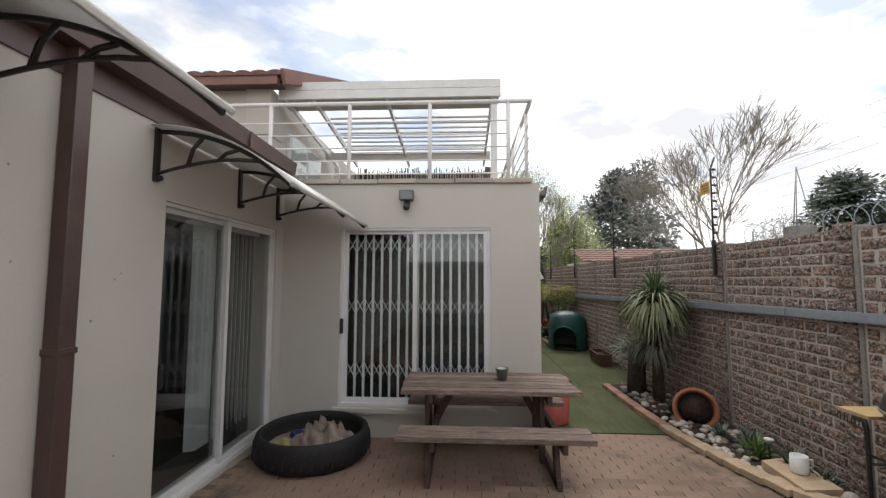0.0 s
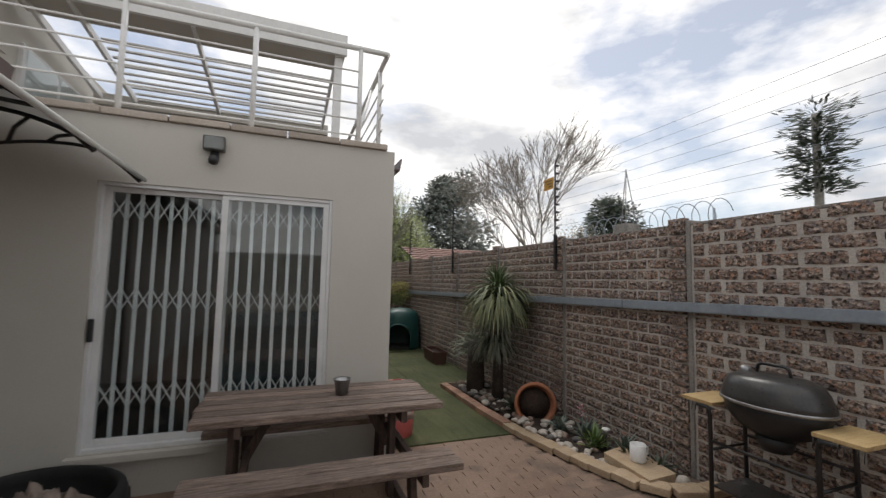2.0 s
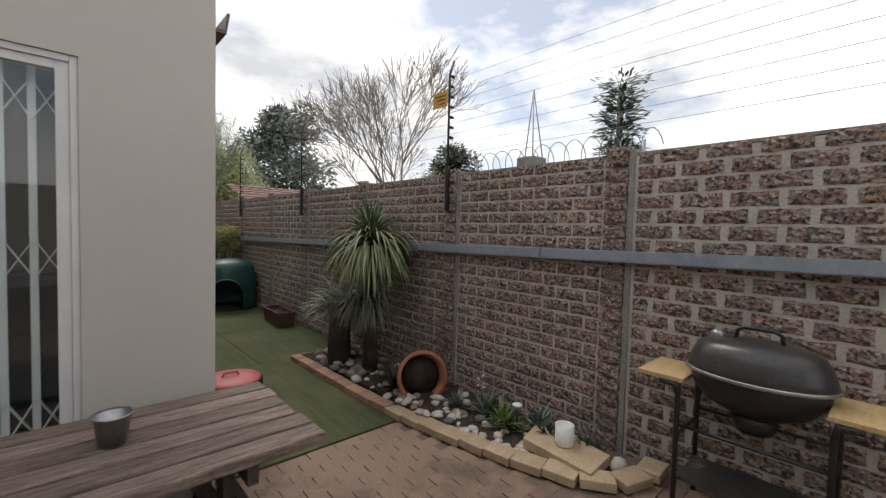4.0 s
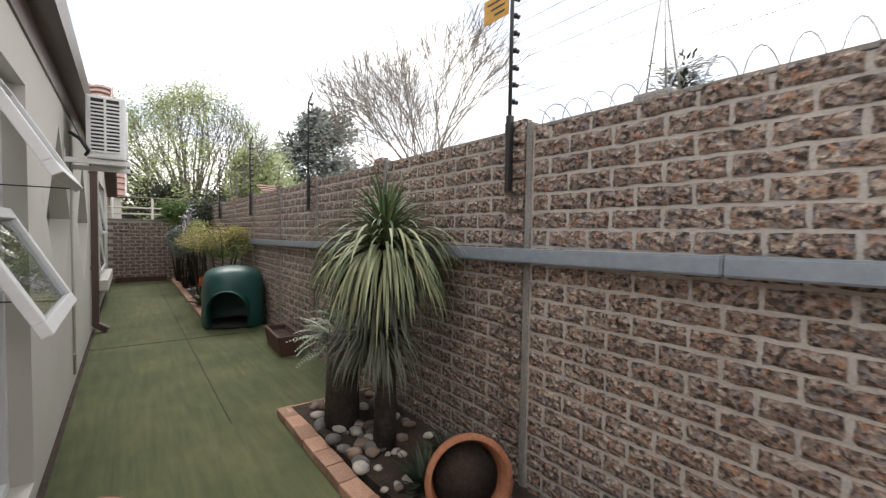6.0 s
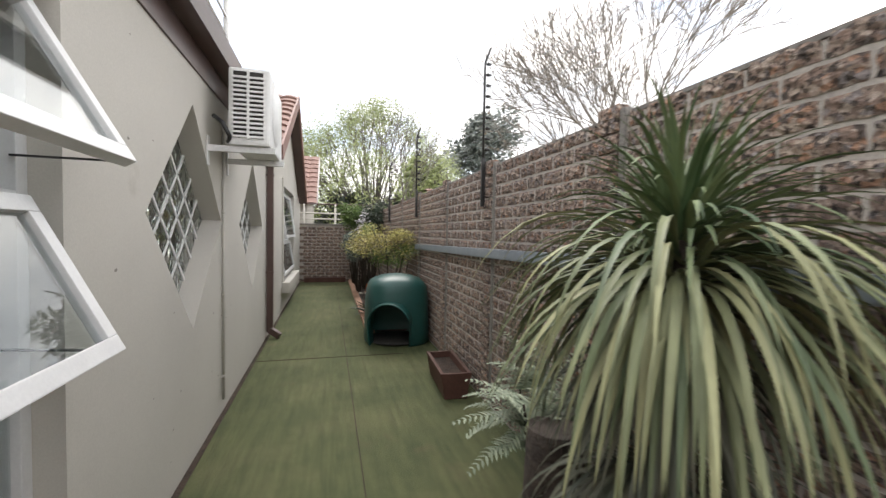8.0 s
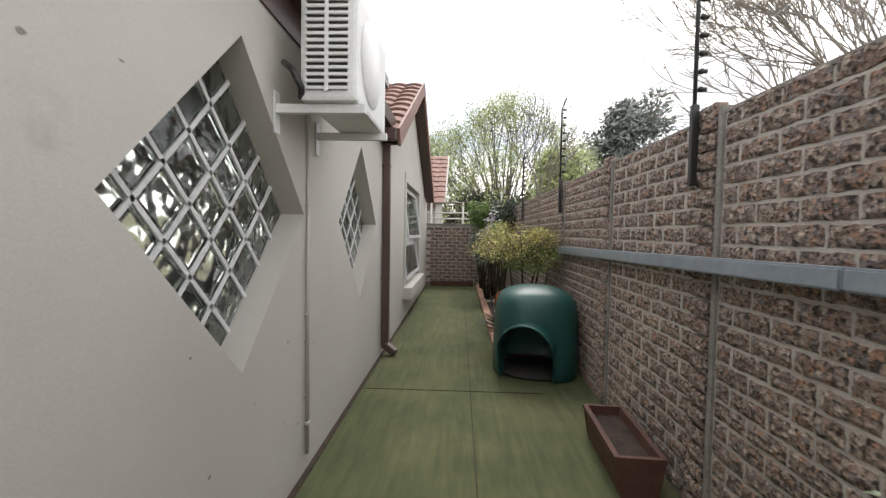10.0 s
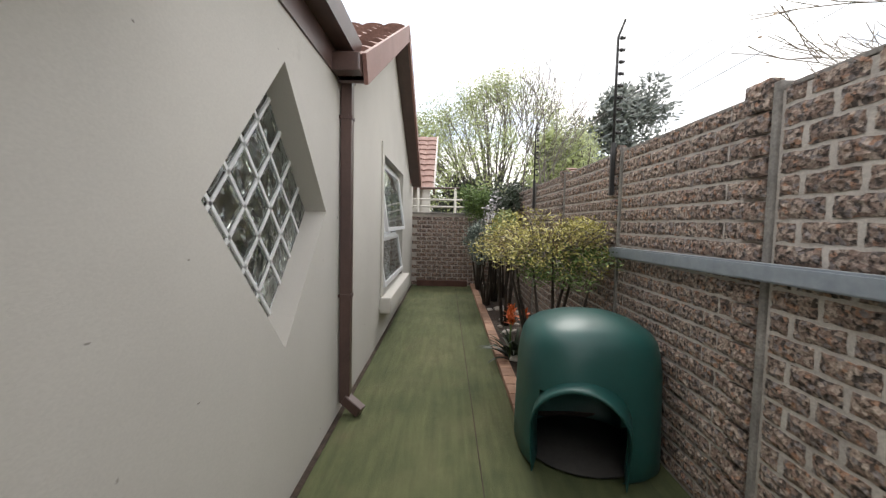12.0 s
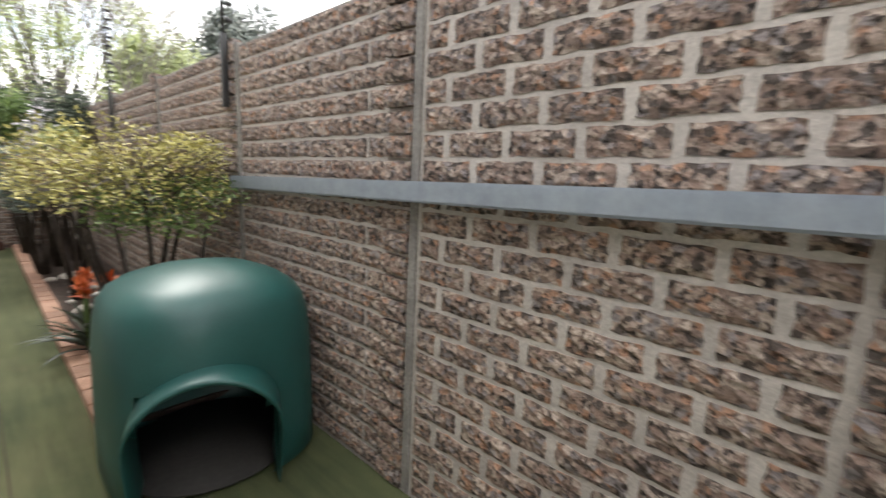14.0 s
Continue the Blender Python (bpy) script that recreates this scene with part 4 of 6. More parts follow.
nr = thing("neighbour_roof", "low brown roof showing above the wall", "roof", (9.2, 18, 0))
part("wall", box(bm_new(), -3.2, 4, 0, 4, -0.06, 2.5), PLASTER, nr)
tiled_slope("roof", "", (-3.6, -0.4, 2.45), (4.4, -0.4, 2.45), (4.4, 2, 3.15), (-3.6, 2, 3.15), 6, 20, ROOF, nr)
rt = thing("eave_end", "dark eave end showing past the house corner", "eave", (EX, 8.6, 2.62))
part("board", box(bm_new(), 0.0, 0.3, 0, 0.5, 0.0, 0.08), BROWN, rt)


# ---- electric fence ----
def fence_post(y, top, lean=0.0, sign=False):
    p = thing("fence_post", "black electric fence upright with row of insulators" + (" and yellow sign" if sign else ""), "fence post", (W - 0.06, y - 0.06, 1.72), group="electric fence uprights")
    h = top - 1.72
    part("upright", tube(bm_new(), [(0, 0, 0), (0, 0, h * 0.9), (lean, 0, h)], 0.011, 8), BLACK, p)
    part("base_strap", box(bm_new(), -0.016, 0.02, -0.015, 0.015, 0.0, 0.42, 0.004), BLACK, p)
    knob = mesh_of("insulator", lathe(bm_new(), [(0, 0), (0.012, 0.004), (0.017, 0.018), (0.01, 0.03), (0.014, 0.042), (0, 0.05)], 8), BLACK)
    for i in range(9):
        ob = new("insulator", knob)
        ob.parent, ob.matrix_basis = p, pose(0.012, 0, 0.5 + i * (h - 0.55) / 9, 0, 90, 0)
    if sign:
        part("sign", box(bm_new(), -0.008, -0.004, 0.02, 0.22, h - 0.42, h - 0.28, 0.001), YELLOW, p, "yellow warning sign")
        for k in range(3):
            part("sign_line", box(bm_new(), -0.0105, -0.008, 0.05, 0.19 - 0.03 * k, h - 0.32 - 0.035 * k, h - 0.31 - 0.035 * k), BLACK, p)
    return p


YELLOW = surface("yellow_sign", (0.55, 0.27, 0.02), (0.62, 0.33, 0.04), 5, 0.5, 50, 0.1, 0.001)
for y, top, s in ((-3.28, 3.05, False), (1.66, 3.1, False), (4.74, 3.12, True), (7.98, 3.1, False), (10.88, 3.1, False), (13.9, 3.05, False)):
    fence_post(y, top, 0.05, s)
wires = thing("fence_wires", "thin strands of electric fence wire", "fence wire", (0, 0, 0))
for i in range(8):
    z = 2.25 + i * 0.1
    part("strand", tube(bm_new(), [(W - 0.03, -6, z), (W - 0.03, 4.54, z - 0.01), (W - 0.03, 14, z)], 0.0016, 4), STEEL, wires)
coil = thing("razor_wire", "coiled razor wire beyond the wall", "razor wire", (3.95, 3.0, 0))
part("coil", tube(bm_new(), [(0.1 * math.cos(k * 0.5), k * 0.0125, 2.22 + 0.11 * math.sin(k * 0.5)) for k in range(155)], 0.004, 5), STEEL, coil)
for y in (0.1, 1.8):
    part("stake", tube(bm_new(), [(0, y, -0.06), (0, y, 2.25)], 0.012, 5), STEEL, coil)
chim = thing("pillar_frame", "small wire tripod on a masonry pillar", "pillar", (3.96, 4.12, 0))
part("pillar", box(bm_new(), -0.1, 0.1, -0.1, 0.1, -0.06, 2.23, 0.02), CONCRETE, chim)
for x, y in ((-0.08, -0.07), (0.08, -0.07), (0, 0.08)):
    part("leg", tube(bm_new(), [(x, y, 2.2), (0, 0, 2.85)], 0.006, 5), ZINC, chim)

# ---- picnic table ----
tz = 0.09
tab = thing("picnic_table", "weathered brown wooden picnic table with attached benches", "picnic table", (0.72, 3.62, tz))


def plank(name, x0, x1, y0, y1, z0, z1, parent, mat=None):
    r = rng.uniform(-0.012, 0.012)
    return part(name, box(bm_new(), x0 + r, x1 + r, y0, y1, z0 + abs(r) * 0.2, z1 + abs(r) * 0.2, 0.007), mat or WOOD, parent)


for i in range(6):
    plank("table_plank", -0.76, 0.76, -0.36 + i * 0.122, -0.36 + i * 0.122 + 0.106, 0.60, 0.642, tab)
for i in range(2):
    plank("bench_plank", -0.76, 0.76, -0.72 + i * 0.135, -0.72 + i * 0.135 + 0.126, 0.345, 0.388, tab)
    plank("far_bench_plank", -0.76, 0.76, 0.24 + i * 0.12, 0.24 + i * 0.12 + 0.112, 0.345, 0.388, tab)
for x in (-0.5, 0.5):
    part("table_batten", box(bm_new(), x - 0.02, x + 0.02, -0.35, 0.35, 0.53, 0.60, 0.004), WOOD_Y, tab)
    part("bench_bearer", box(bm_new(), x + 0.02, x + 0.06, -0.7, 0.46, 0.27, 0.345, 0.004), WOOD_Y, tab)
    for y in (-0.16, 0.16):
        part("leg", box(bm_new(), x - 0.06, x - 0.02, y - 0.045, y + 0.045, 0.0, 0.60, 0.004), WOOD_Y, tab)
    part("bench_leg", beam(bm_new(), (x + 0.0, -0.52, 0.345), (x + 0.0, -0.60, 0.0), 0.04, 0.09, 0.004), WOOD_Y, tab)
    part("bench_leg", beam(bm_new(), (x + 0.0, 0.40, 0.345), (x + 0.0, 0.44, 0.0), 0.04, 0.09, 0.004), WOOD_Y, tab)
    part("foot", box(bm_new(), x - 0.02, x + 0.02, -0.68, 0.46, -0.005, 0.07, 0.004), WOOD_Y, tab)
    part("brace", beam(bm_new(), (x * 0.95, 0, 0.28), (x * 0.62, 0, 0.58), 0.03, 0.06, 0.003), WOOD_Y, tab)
cup = thing("tin_bucket", "small galvanised tin bucket standing on the table", "bucket", (0.86, 3.66, tz + 0.645))
part("wall", lathe(bm_new(), [(0.0, 0.0), (0.043, 0.0), (0.058, 0.105), (0.062, 0.108), (0.055, 0.103), (0.041, 0.006), (0, 0.006)], 20), ZINC, cup)
part("rim", lathe(bm_new(), [(0.057, 0.1), (0.063, 0.104), (0.063, 0.11), (0.057, 0.108)], 20), ZINC, cup)

# ---- tyre bed ----
ty = thing("tyre_bed", "large black tyre half used as a pet bed", "tyre", (-0.86, 3.52, 0.045))
part("tyre", lathe(bm_new(), [(0.36, 0.05), (0.43, 0.02), (0.49, 0.07), (0.51, 0.15), (0.50, 0.22), (0.485, 0.27), (0.46, 0.285), (0.44, 0.275), (0.455, 0.21), (0.46, 0.14), (0.44, 0.09), (0.36, 0.07)], 48), RUBBER, ty)
part("base", lathe(bm_new(), [(0, 0.03), (0.37, 0.03), (0.42, 0.06), (0.42, 0.075), (0, 0.07)], 32), RUBBER, ty)
for k in range(40):
    a = 2 * math.pi * k / 40
    part("tread", beam(bm_new(), (0.508 * math.cos(a), 0.508 * math.sin(a), 0.10), (0.50 * math.cos(a + 0.05), 0.50 * math.sin(a + 0.05), 0.22), 0.02, 0.012, up=(math.cos(a), math.sin(a), 0)), RUBBER, ty)


def cloth(name, label, at, rx, ry, h, mat, seed, folds=5.0):
    bm = bm_new()
    n = 34
    g = []
    for i in range(n + 1):
        row = []
        for j in range(n + 1):
            u, v = 2 * i / n - 1, 2 * j / n - 1
            q = math.sqrt(u * u + v * v)
            s = 1 if q < 1 else 1 / q
            f = noise.noise(Vector((u * folds * 0.45 + seed, v * folds * 0.5, seed * 1.7)))
            ridge = 1 - abs(noise.noise(Vector((u * folds * 0.8 + seed * 3 + f, v * folds * 0.55 - f, 2.0)))) * 2.0
            z = h * max(0, 1 - q * q * 0.8) * (0.45 + 0.35 * f + 0.5 * max(0, ridge))
            row.append(bm.verts.new((u * rx * s * (1 + 0.12 * f), v * ry * s * (1 + 0.12 * f), max(0, z) + 0.012)))
        g.append(row)
    for i in range(n):
        for j in range(n):
            try:
                bm.faces.new((g[i][j], g[i + 1][j], g[i + 1][j + 1], g[i][j + 1])).smooth = True
            except ValueError:
                pass
    bmesh.ops.solidify(bm, geom=bm.faces[:], thickness=0.006)
    return solid(name, bm, mat, label, "blanket", "", at)


cloth("blanket", "crumpled beige blanket lying in the tyre", (-0.76, 3.46, 0.17), 0.28, 0.25, 0.25, CLOTH, 3.1, 6)
cloth("pale_blanket", "flat pale cushion cloth lying in the tyre", (-0.88, 3.54, 0.15), 0.4, 0.38, 0.09, CLOTH, 8.3, 3)
cloth("yellow_cloth", "small yellow cloth lying in the tyre", (-1.1, 3.4, 0.2), 0.12, 0.10, 0.05, CLOTH_Y, 5.2, 3)
cloth("blue_cloth", "small blue cloth lying in the tyre", (-1.02, 3.58, 0.21), 0.08, 0.07, 0.06, CLOTH_B, 6.6, 3)

# ---- bin ----
bn = thing("red_bin", "red plastic bin with a dark-rimmed red lid", "bin", (1.56, 4.76, 0.012))
part("drum", lathe(bm_new(), [(0, 0), (0.165, 0), (0.17, 0.02), (0.185, 0.43), (0.0, 0.43)], 28), PLASTIC_R, bn)
part("lid", lathe(bm_new(), [(0.0, 0.515), (0.11, 0.51), (0.18, 0.50), (0.193, 0.485), (0.0, 0.48)], 28), PLASTIC_R, bn)
part("rim", lathe(bm_new(), [(0.187, 0.43), (0.2, 0.435), (0.2, 0.485), (0.187, 0.49)], 28), BLACK, bn, "dark rim")
part("lid_handle", tube(bm_new(), [(-0.05, 0, 0.51), (-0.04, 0, 0.535), (0.04, 0, 0.535), (0.05, 0, 0.51)], 0.008), PLASTIC_R, bn)

# ---- braai ----
br = thing("kettle_barbecue", "black kettle barbecue on a wheeled frame with side shelves", "barbecue", (3.12, 2.14, 0.12))
br.matrix_basis = pose(3.19, 2.21, 0.1) @ Matrix.Diagonal((0.86, 0.86, 0.955, 1))
def oval(ob):
    ob.matrix_basis = pose(0, 0, 0.11) @ Matrix.Diagonal((0.82, 1.16, 1.0, 1))
    return ob


oval(part("bowl", lathe(bm_new(), [(0, 0.50), (0.12, 0.505), (0.21, 0.55), (0.265, 0.62), (0.285, 0.695), (0.275, 0.70), (0.0, 0.69)], 36), BLACK, br))
oval(part("lid", lathe(bm_new(), [(0.29, 0.70), (0.298, 0.712), (0.29, 0.74), (0.27, 0.80), (0.245, 0.842), (0.19, 0.866), (0.09, 0.878), (0, 0.88)], 36), ENAMEL, br, "grey enamelled domed lid"))
oval(part("rim", lathe(bm_new(), [(0.288, 0.69), (0.303, 0.694), (0.303, 0.71), (0.288, 0.714)], 36), ZINC, br))
part("lid_handle", tube(bm_new(), [(0, -0.11, 0.978), (0, -0.1, 1.03), (0, -0.07, 1.045), (0, 0.07, 1.045), (0, 0.1, 1.03), (0, 0.11, 0.978)], 0.011), BLACK, br)
part("lid_vent", lathe(bm_new(), [(0.035, 0.97), (0.04, 0.995), (0.02, 1.01), (0, 1.01)], 14, (0.02, 0.2, 0)), ZINC, br)
part("ash_cup", lathe(bm_new(), [(0, 0.52), (0.09, 0.53), (0.12, 0.61), (0, 0.62)], 18), BLACK, br)
for y in (-0.34, 0.34):
    for x in (-0.18, 0.2):
        part("leg", tube(bm_new(), [(x, y, 0.0 if y > 0 or x > 0 else 0.08), (x, y, 0.66), (x, y * 1.02, 0.71), (x, y * 1.3, 0.715)], 0.016), BLACK, br)
    part("crossbar", tube(bm_new(), [(-0.18, y, 0.44), (0.2, y, 0.44)], 0.01), BLACK, br)
    sh = part("side_shelf", box(bm_new(), -0.19, 0.2, y * 1.3 - 0.13, y * 1.3 + 0.13, 0.728, 0.752, 0.004), PLANK_Y, br, "pale wooden shelf board")
    for k in range(9):
        part("hook", tube(bm_new(), [(-0.19, y * 1.3 - 0.12 + k * 0.03, 0.728), (-0.2, y * 1.3 - 0.12 + k * 0.03, 0.67)], 0.003, 5), BLACK, sh)
for x in (-0.18, 0.2):
    part("side_bar", tube(bm_new(), [(x, -0.34, 0.5), (x, 0.34, 0.5)], 0.01), BLACK, br)
part("bottom_shelf", box(bm_new(), -0.17, 0.19, -0.34, 0.34, 0.2, 0.215, 0.003), ENAMEL, br, "dusty grey lower shelf")
for x in (-0.22, 0.24):
    wh = part("wheel", lathe(bm_new(), [(0.03, -0.02), (0.075, -0.02), (0.085, 0), (0.075, 0.02), (0.03, 0.02)], 20), RUBBER, br)
    wh.matrix_basis = pose(x, -0.34, 0.086, 0, 90, 0)
    part("hub", lathe(bm_new(), [(0, -0.026), (0.05, -0.024), (0.055, 0), (0.05, 0.024), (0, 0.026)], 16), WHITE, wh)

# ---- dog house, planter ----
dh = thing("dog_kennel", "rounded dark green plastic dog kennel with a tunnel entrance", "dog kennel", (3.02, 10.1, 0.012))


def squircle(r, z, n=40, p=3.2):
    out = []
    for k in range(n):
        a = 2 * math.pi * k / n
        c, s = math.cos(a), math.sin(a)
        q = r / (abs(c) ** p + abs(s) ** p) ** (1 / p)
        out.append((q * c, q * s, z))
    return out


bm = bm_new()
prof = [(0.40, 0.0), (0.425, 0.03), (0.424, 0.18), (0.42, 0.34), (0.416, 0.5), (0.4155, 0.53), (0.415, 0.56), (0.414, 0.58), (0.41, 0.62), (0.40, 0.70), (0.385, 0.765), (0.355, 0.815), (0.30, 0.855), (0.2, 0.892), (0.08, 0.91), (0.001, 0.912)]
SIDES = 72
rings = [[bm.verts.new(p) for p in squircle(r, z, SIDES, 2 + 1.0 * min(1, r / 0.4))] for r, z in prof]
for ra, rb, zi in zip(rings, rings[1:], range(20)):
    for k in range(SIDES):
        off = abs((k + 0.5) / SIDES * 360 - 250)
        if zi < 7 and off < (34, 34, 34, 28, 22, 15, 8)[zi]:
            continue
        bm.faces.new((ra[k], ra[(k + 1) % SIDES], rb[(k + 1) % SIDES], rb[k])).smooth = True
part("shell", bm, PLASTIC_G, dh)
bm = bm_new()
arch = [(-0.262, 0.02), (-0.272, 0.16), (-0.274, 0.30)] + [(0.274 * math.cos(a), 0.32 + 0.27 * math.sin(a)) for a in [math.pi * (1 - k / 20) for k in range(1, 20)]] + [(0.274, 0.30), (0.272, 0.16), (0.262, 0.02)]
loops = []
for s, y, grow in ((1.10, 0.16, 0.03), (1.03, 0.06, 0.01), (1.0, -0.02, 0.0), (0.99, -0.15, -0.004), (0.985, -0.162, -0.008), (0.965, -0.158, -0.012), (0.955, -0.02, -0.015), (0.955, 0.16, -0.015)):
    loops.append([bm.verts.new((x * s, y + (0.10 * (1 - min(1, z / 0.5)) if y < 0.0 else 0), 0.02 + (z - 0.02) * s + grow * (z > 0.3))) for x, z in arch])
for a, b in zip(loops, loops[1:]):
    for k in range(len(arch) - 1):
        bm.faces.new((a[k], a[k + 1], b[k + 1], b[k])).smooth = True
tun = part("tunnel", bm, PLASTIC_G, dh)
tun.matrix_basis = pose(-0.13, -0.355, 0.0, 0, 0, -20)
# Floor coloured near black so the inside looks shaded through the opening.
part("inner_floor", lathe(bm_new(), [(0, 0.02), (0.385, 0.02), (0.385, 0.03), (0, 0.035)], 28), UNLIT, dh)
part("label", box(bm_new(), -0.05, 0.03, -0.13, -0.09, 0.893, 0.899), WHITE, dh, "torn white sticker")
pl = thing("trough_planter", "brown rectangular plastic trough planter on the turf", "planter", (3.24, 8.3, 0.012), -3)
bm = bm_new()
prism(bm, [(-0.10, 0), (0.10, 0), (0.125, 0.2), (0.14, 0.2), (0.14, 0.23), (0.11, 0.23), (0.09, 0.03), (-0.09, 0.03), (-0.11, 0.23), (-0.14, 0.23), (-0.14, 0.2), (-0.125, 0.2)], "y", -0.36, 0.36)
part("body", bm, BROWN_P, pl)
for y in (-0.36, 0.34):
    part("end", prism(bm_new(), [(-0.1, 0.002), (0.1, 0.002), (0.138, 0.228), (-0.138, 0.228)], "y", y - 0.004, y + 0.024), BROWN_P, pl)
part("soil", box(bm_new(), -0.1, 0.1, -0.33, 0.33, 0.1, 0.17), SOIL, pl)


# ---- plants ----
def strips(name, blades, mat, parent, width, segs=7, fold=0.25, label=""):
    """Long leaves: each blade is root, direction, length, droop."""
    v, f = [], []
    for root, d, length, droop in blades:
        p, d = Vector(root), Vector(d).normalized()
        side = d.cross(Vector((0, 0, 1)))
        side = side.normalized() if side.length > 1e-3 else Vector((1, 0, 0))
        n0 = len(v)
        for k in range(segs + 1):
            s = k / segs
            w = width * (0.5 + 1.4 * s) if s < 0.3 else width * (0.92 - 0.9 * ((s - 0.3) / 0.7) ** 2.2)
            up = side.cross(d).normalized()
            v += [tuple(p - side * w / 2 + up * w * fold), tuple(p), tuple(p + side * w / 2 + up * w * fold)]
            if k:
                a = n0 + (k - 1) * 3
                f += [(a, a + 1, a + 4, a + 3), (a + 1, a + 2, a + 5, a + 4)]
            p = p + d * (length / segs)
            d = (d + Vector((0, 0, -1)) * droop * (0.4 + s) / segs).normalized()
    me = bpy.data.meshes.new(name)
    me.from_pydata(v, [], f)
    me.materials.append(mat)
    for poly in me.polygons:
        poly.use_smooth = True
    ob = new(name, me)
    ob.parent = parent
    return tagged(ob, label) if label else ob


def rosette(r, n, centre, length, up_min, up_max, droop):
    out = []
    for _ in range(n):
        a, e = r.uniform(0, 2 * math.pi), r.uniform(up_min, up_max)
        out.append((Vector(centre) + Vector((r.uniform(-0.03, 0.03), r.uniform(-0.03, 0.03), r.uniform(-0.05, 0.05))),
                    (math.cos(a) * math.cos(e), math.sin(a) * math.cos(e), math.sin(e)), length * r.uniform(0.75, 1.1), droop * r.uniform(0.7, 1.3)))
    return out


YUCCA = leaf_material("yucca_leaf", (0.10, 0.14, 0.07), (0.36, 0.36, 0.19))
YUCCA_TOP = leaf_material("yucca_young_leaf", (0.06, 0.105, 0.045), (0.2, 0.25, 0.12))
YUCCA_LOW = leaf_material("yucca_old_leaf", (0.07, 0.085, 0.06), (0.17, 0.17, 0.12))
BARK = surface("bark", (0.03, 0.023, 0.018), (0.085, 0.065, 0.052), 9, 0.95, 40, 0.9, 0.01, fine=0.5)
BARK_G = surface("grey_bark", (0.13, 0.115, 0.10), (0.24, 0.215, 0.19), 9, 0.95, 40, 0.7, 0.01, fine=0.4)
BARK_P = surface("pale_bark", (0.26, 0.23, 0.20), (0.38, 0.34, 0.30), 9, 0.95, 40, 0.5, 0.01, fine=0.3)
YP = (3.03, 5.36)
yu = thing("yucca", "tall yucca with long drooping strap leaves on a trunk", "yucca", (*YP, 0.07))
part("trunk", tube(bm_new(), [(0.02, 0.02, -0.02), (0.01, 0.0, 0.4), (0.0, 0.0, 0.9), (0, 0, 1.4)], 0.08, 12, 0.05), BARK, yu)
r = random.Random(11)
strips("young_leaves", rosette(r, 190, (0, 0, 1.38), 0.42, 0.25, 1.5, 1.7), YUCCA_TOP, yu, 0.019, 8, label="upright dark green young leaves")
strips("leaves", rosette(r, 330, (0, 0, 1.27), 0.66, -0.15, 0.8, 3.4), YUCCA, yu, 0.023, 10, label="arching pale green leaves")
strips("old_leaves", rosette(r, 170, (0, 0, 1.1), 0.46, -0.6, 0.1, 2.6), YUCCA_LOW, yu, 0.02, 8, label="hanging dull old leaves")
strips("low_leaves", rosette(r, 200, (-0.02, 0.02, 0.74), 0.46, -0.3, 0.7, 3.4), YUCCA_LOW, yu, 0.017, 9, label="lower tuft of drooping leaves")
st = thing("tree_stump", "dark upright wooden stump among the stones", "stump", (2.96, 5.85, 0.06))
part("trunk", tube(bm_new(), [(0, 0, -0.01), (0.0, 0.0, 0.3), (0.01, 0.01, 0.68)], 0.13, 12, 0.11), BARK, st)


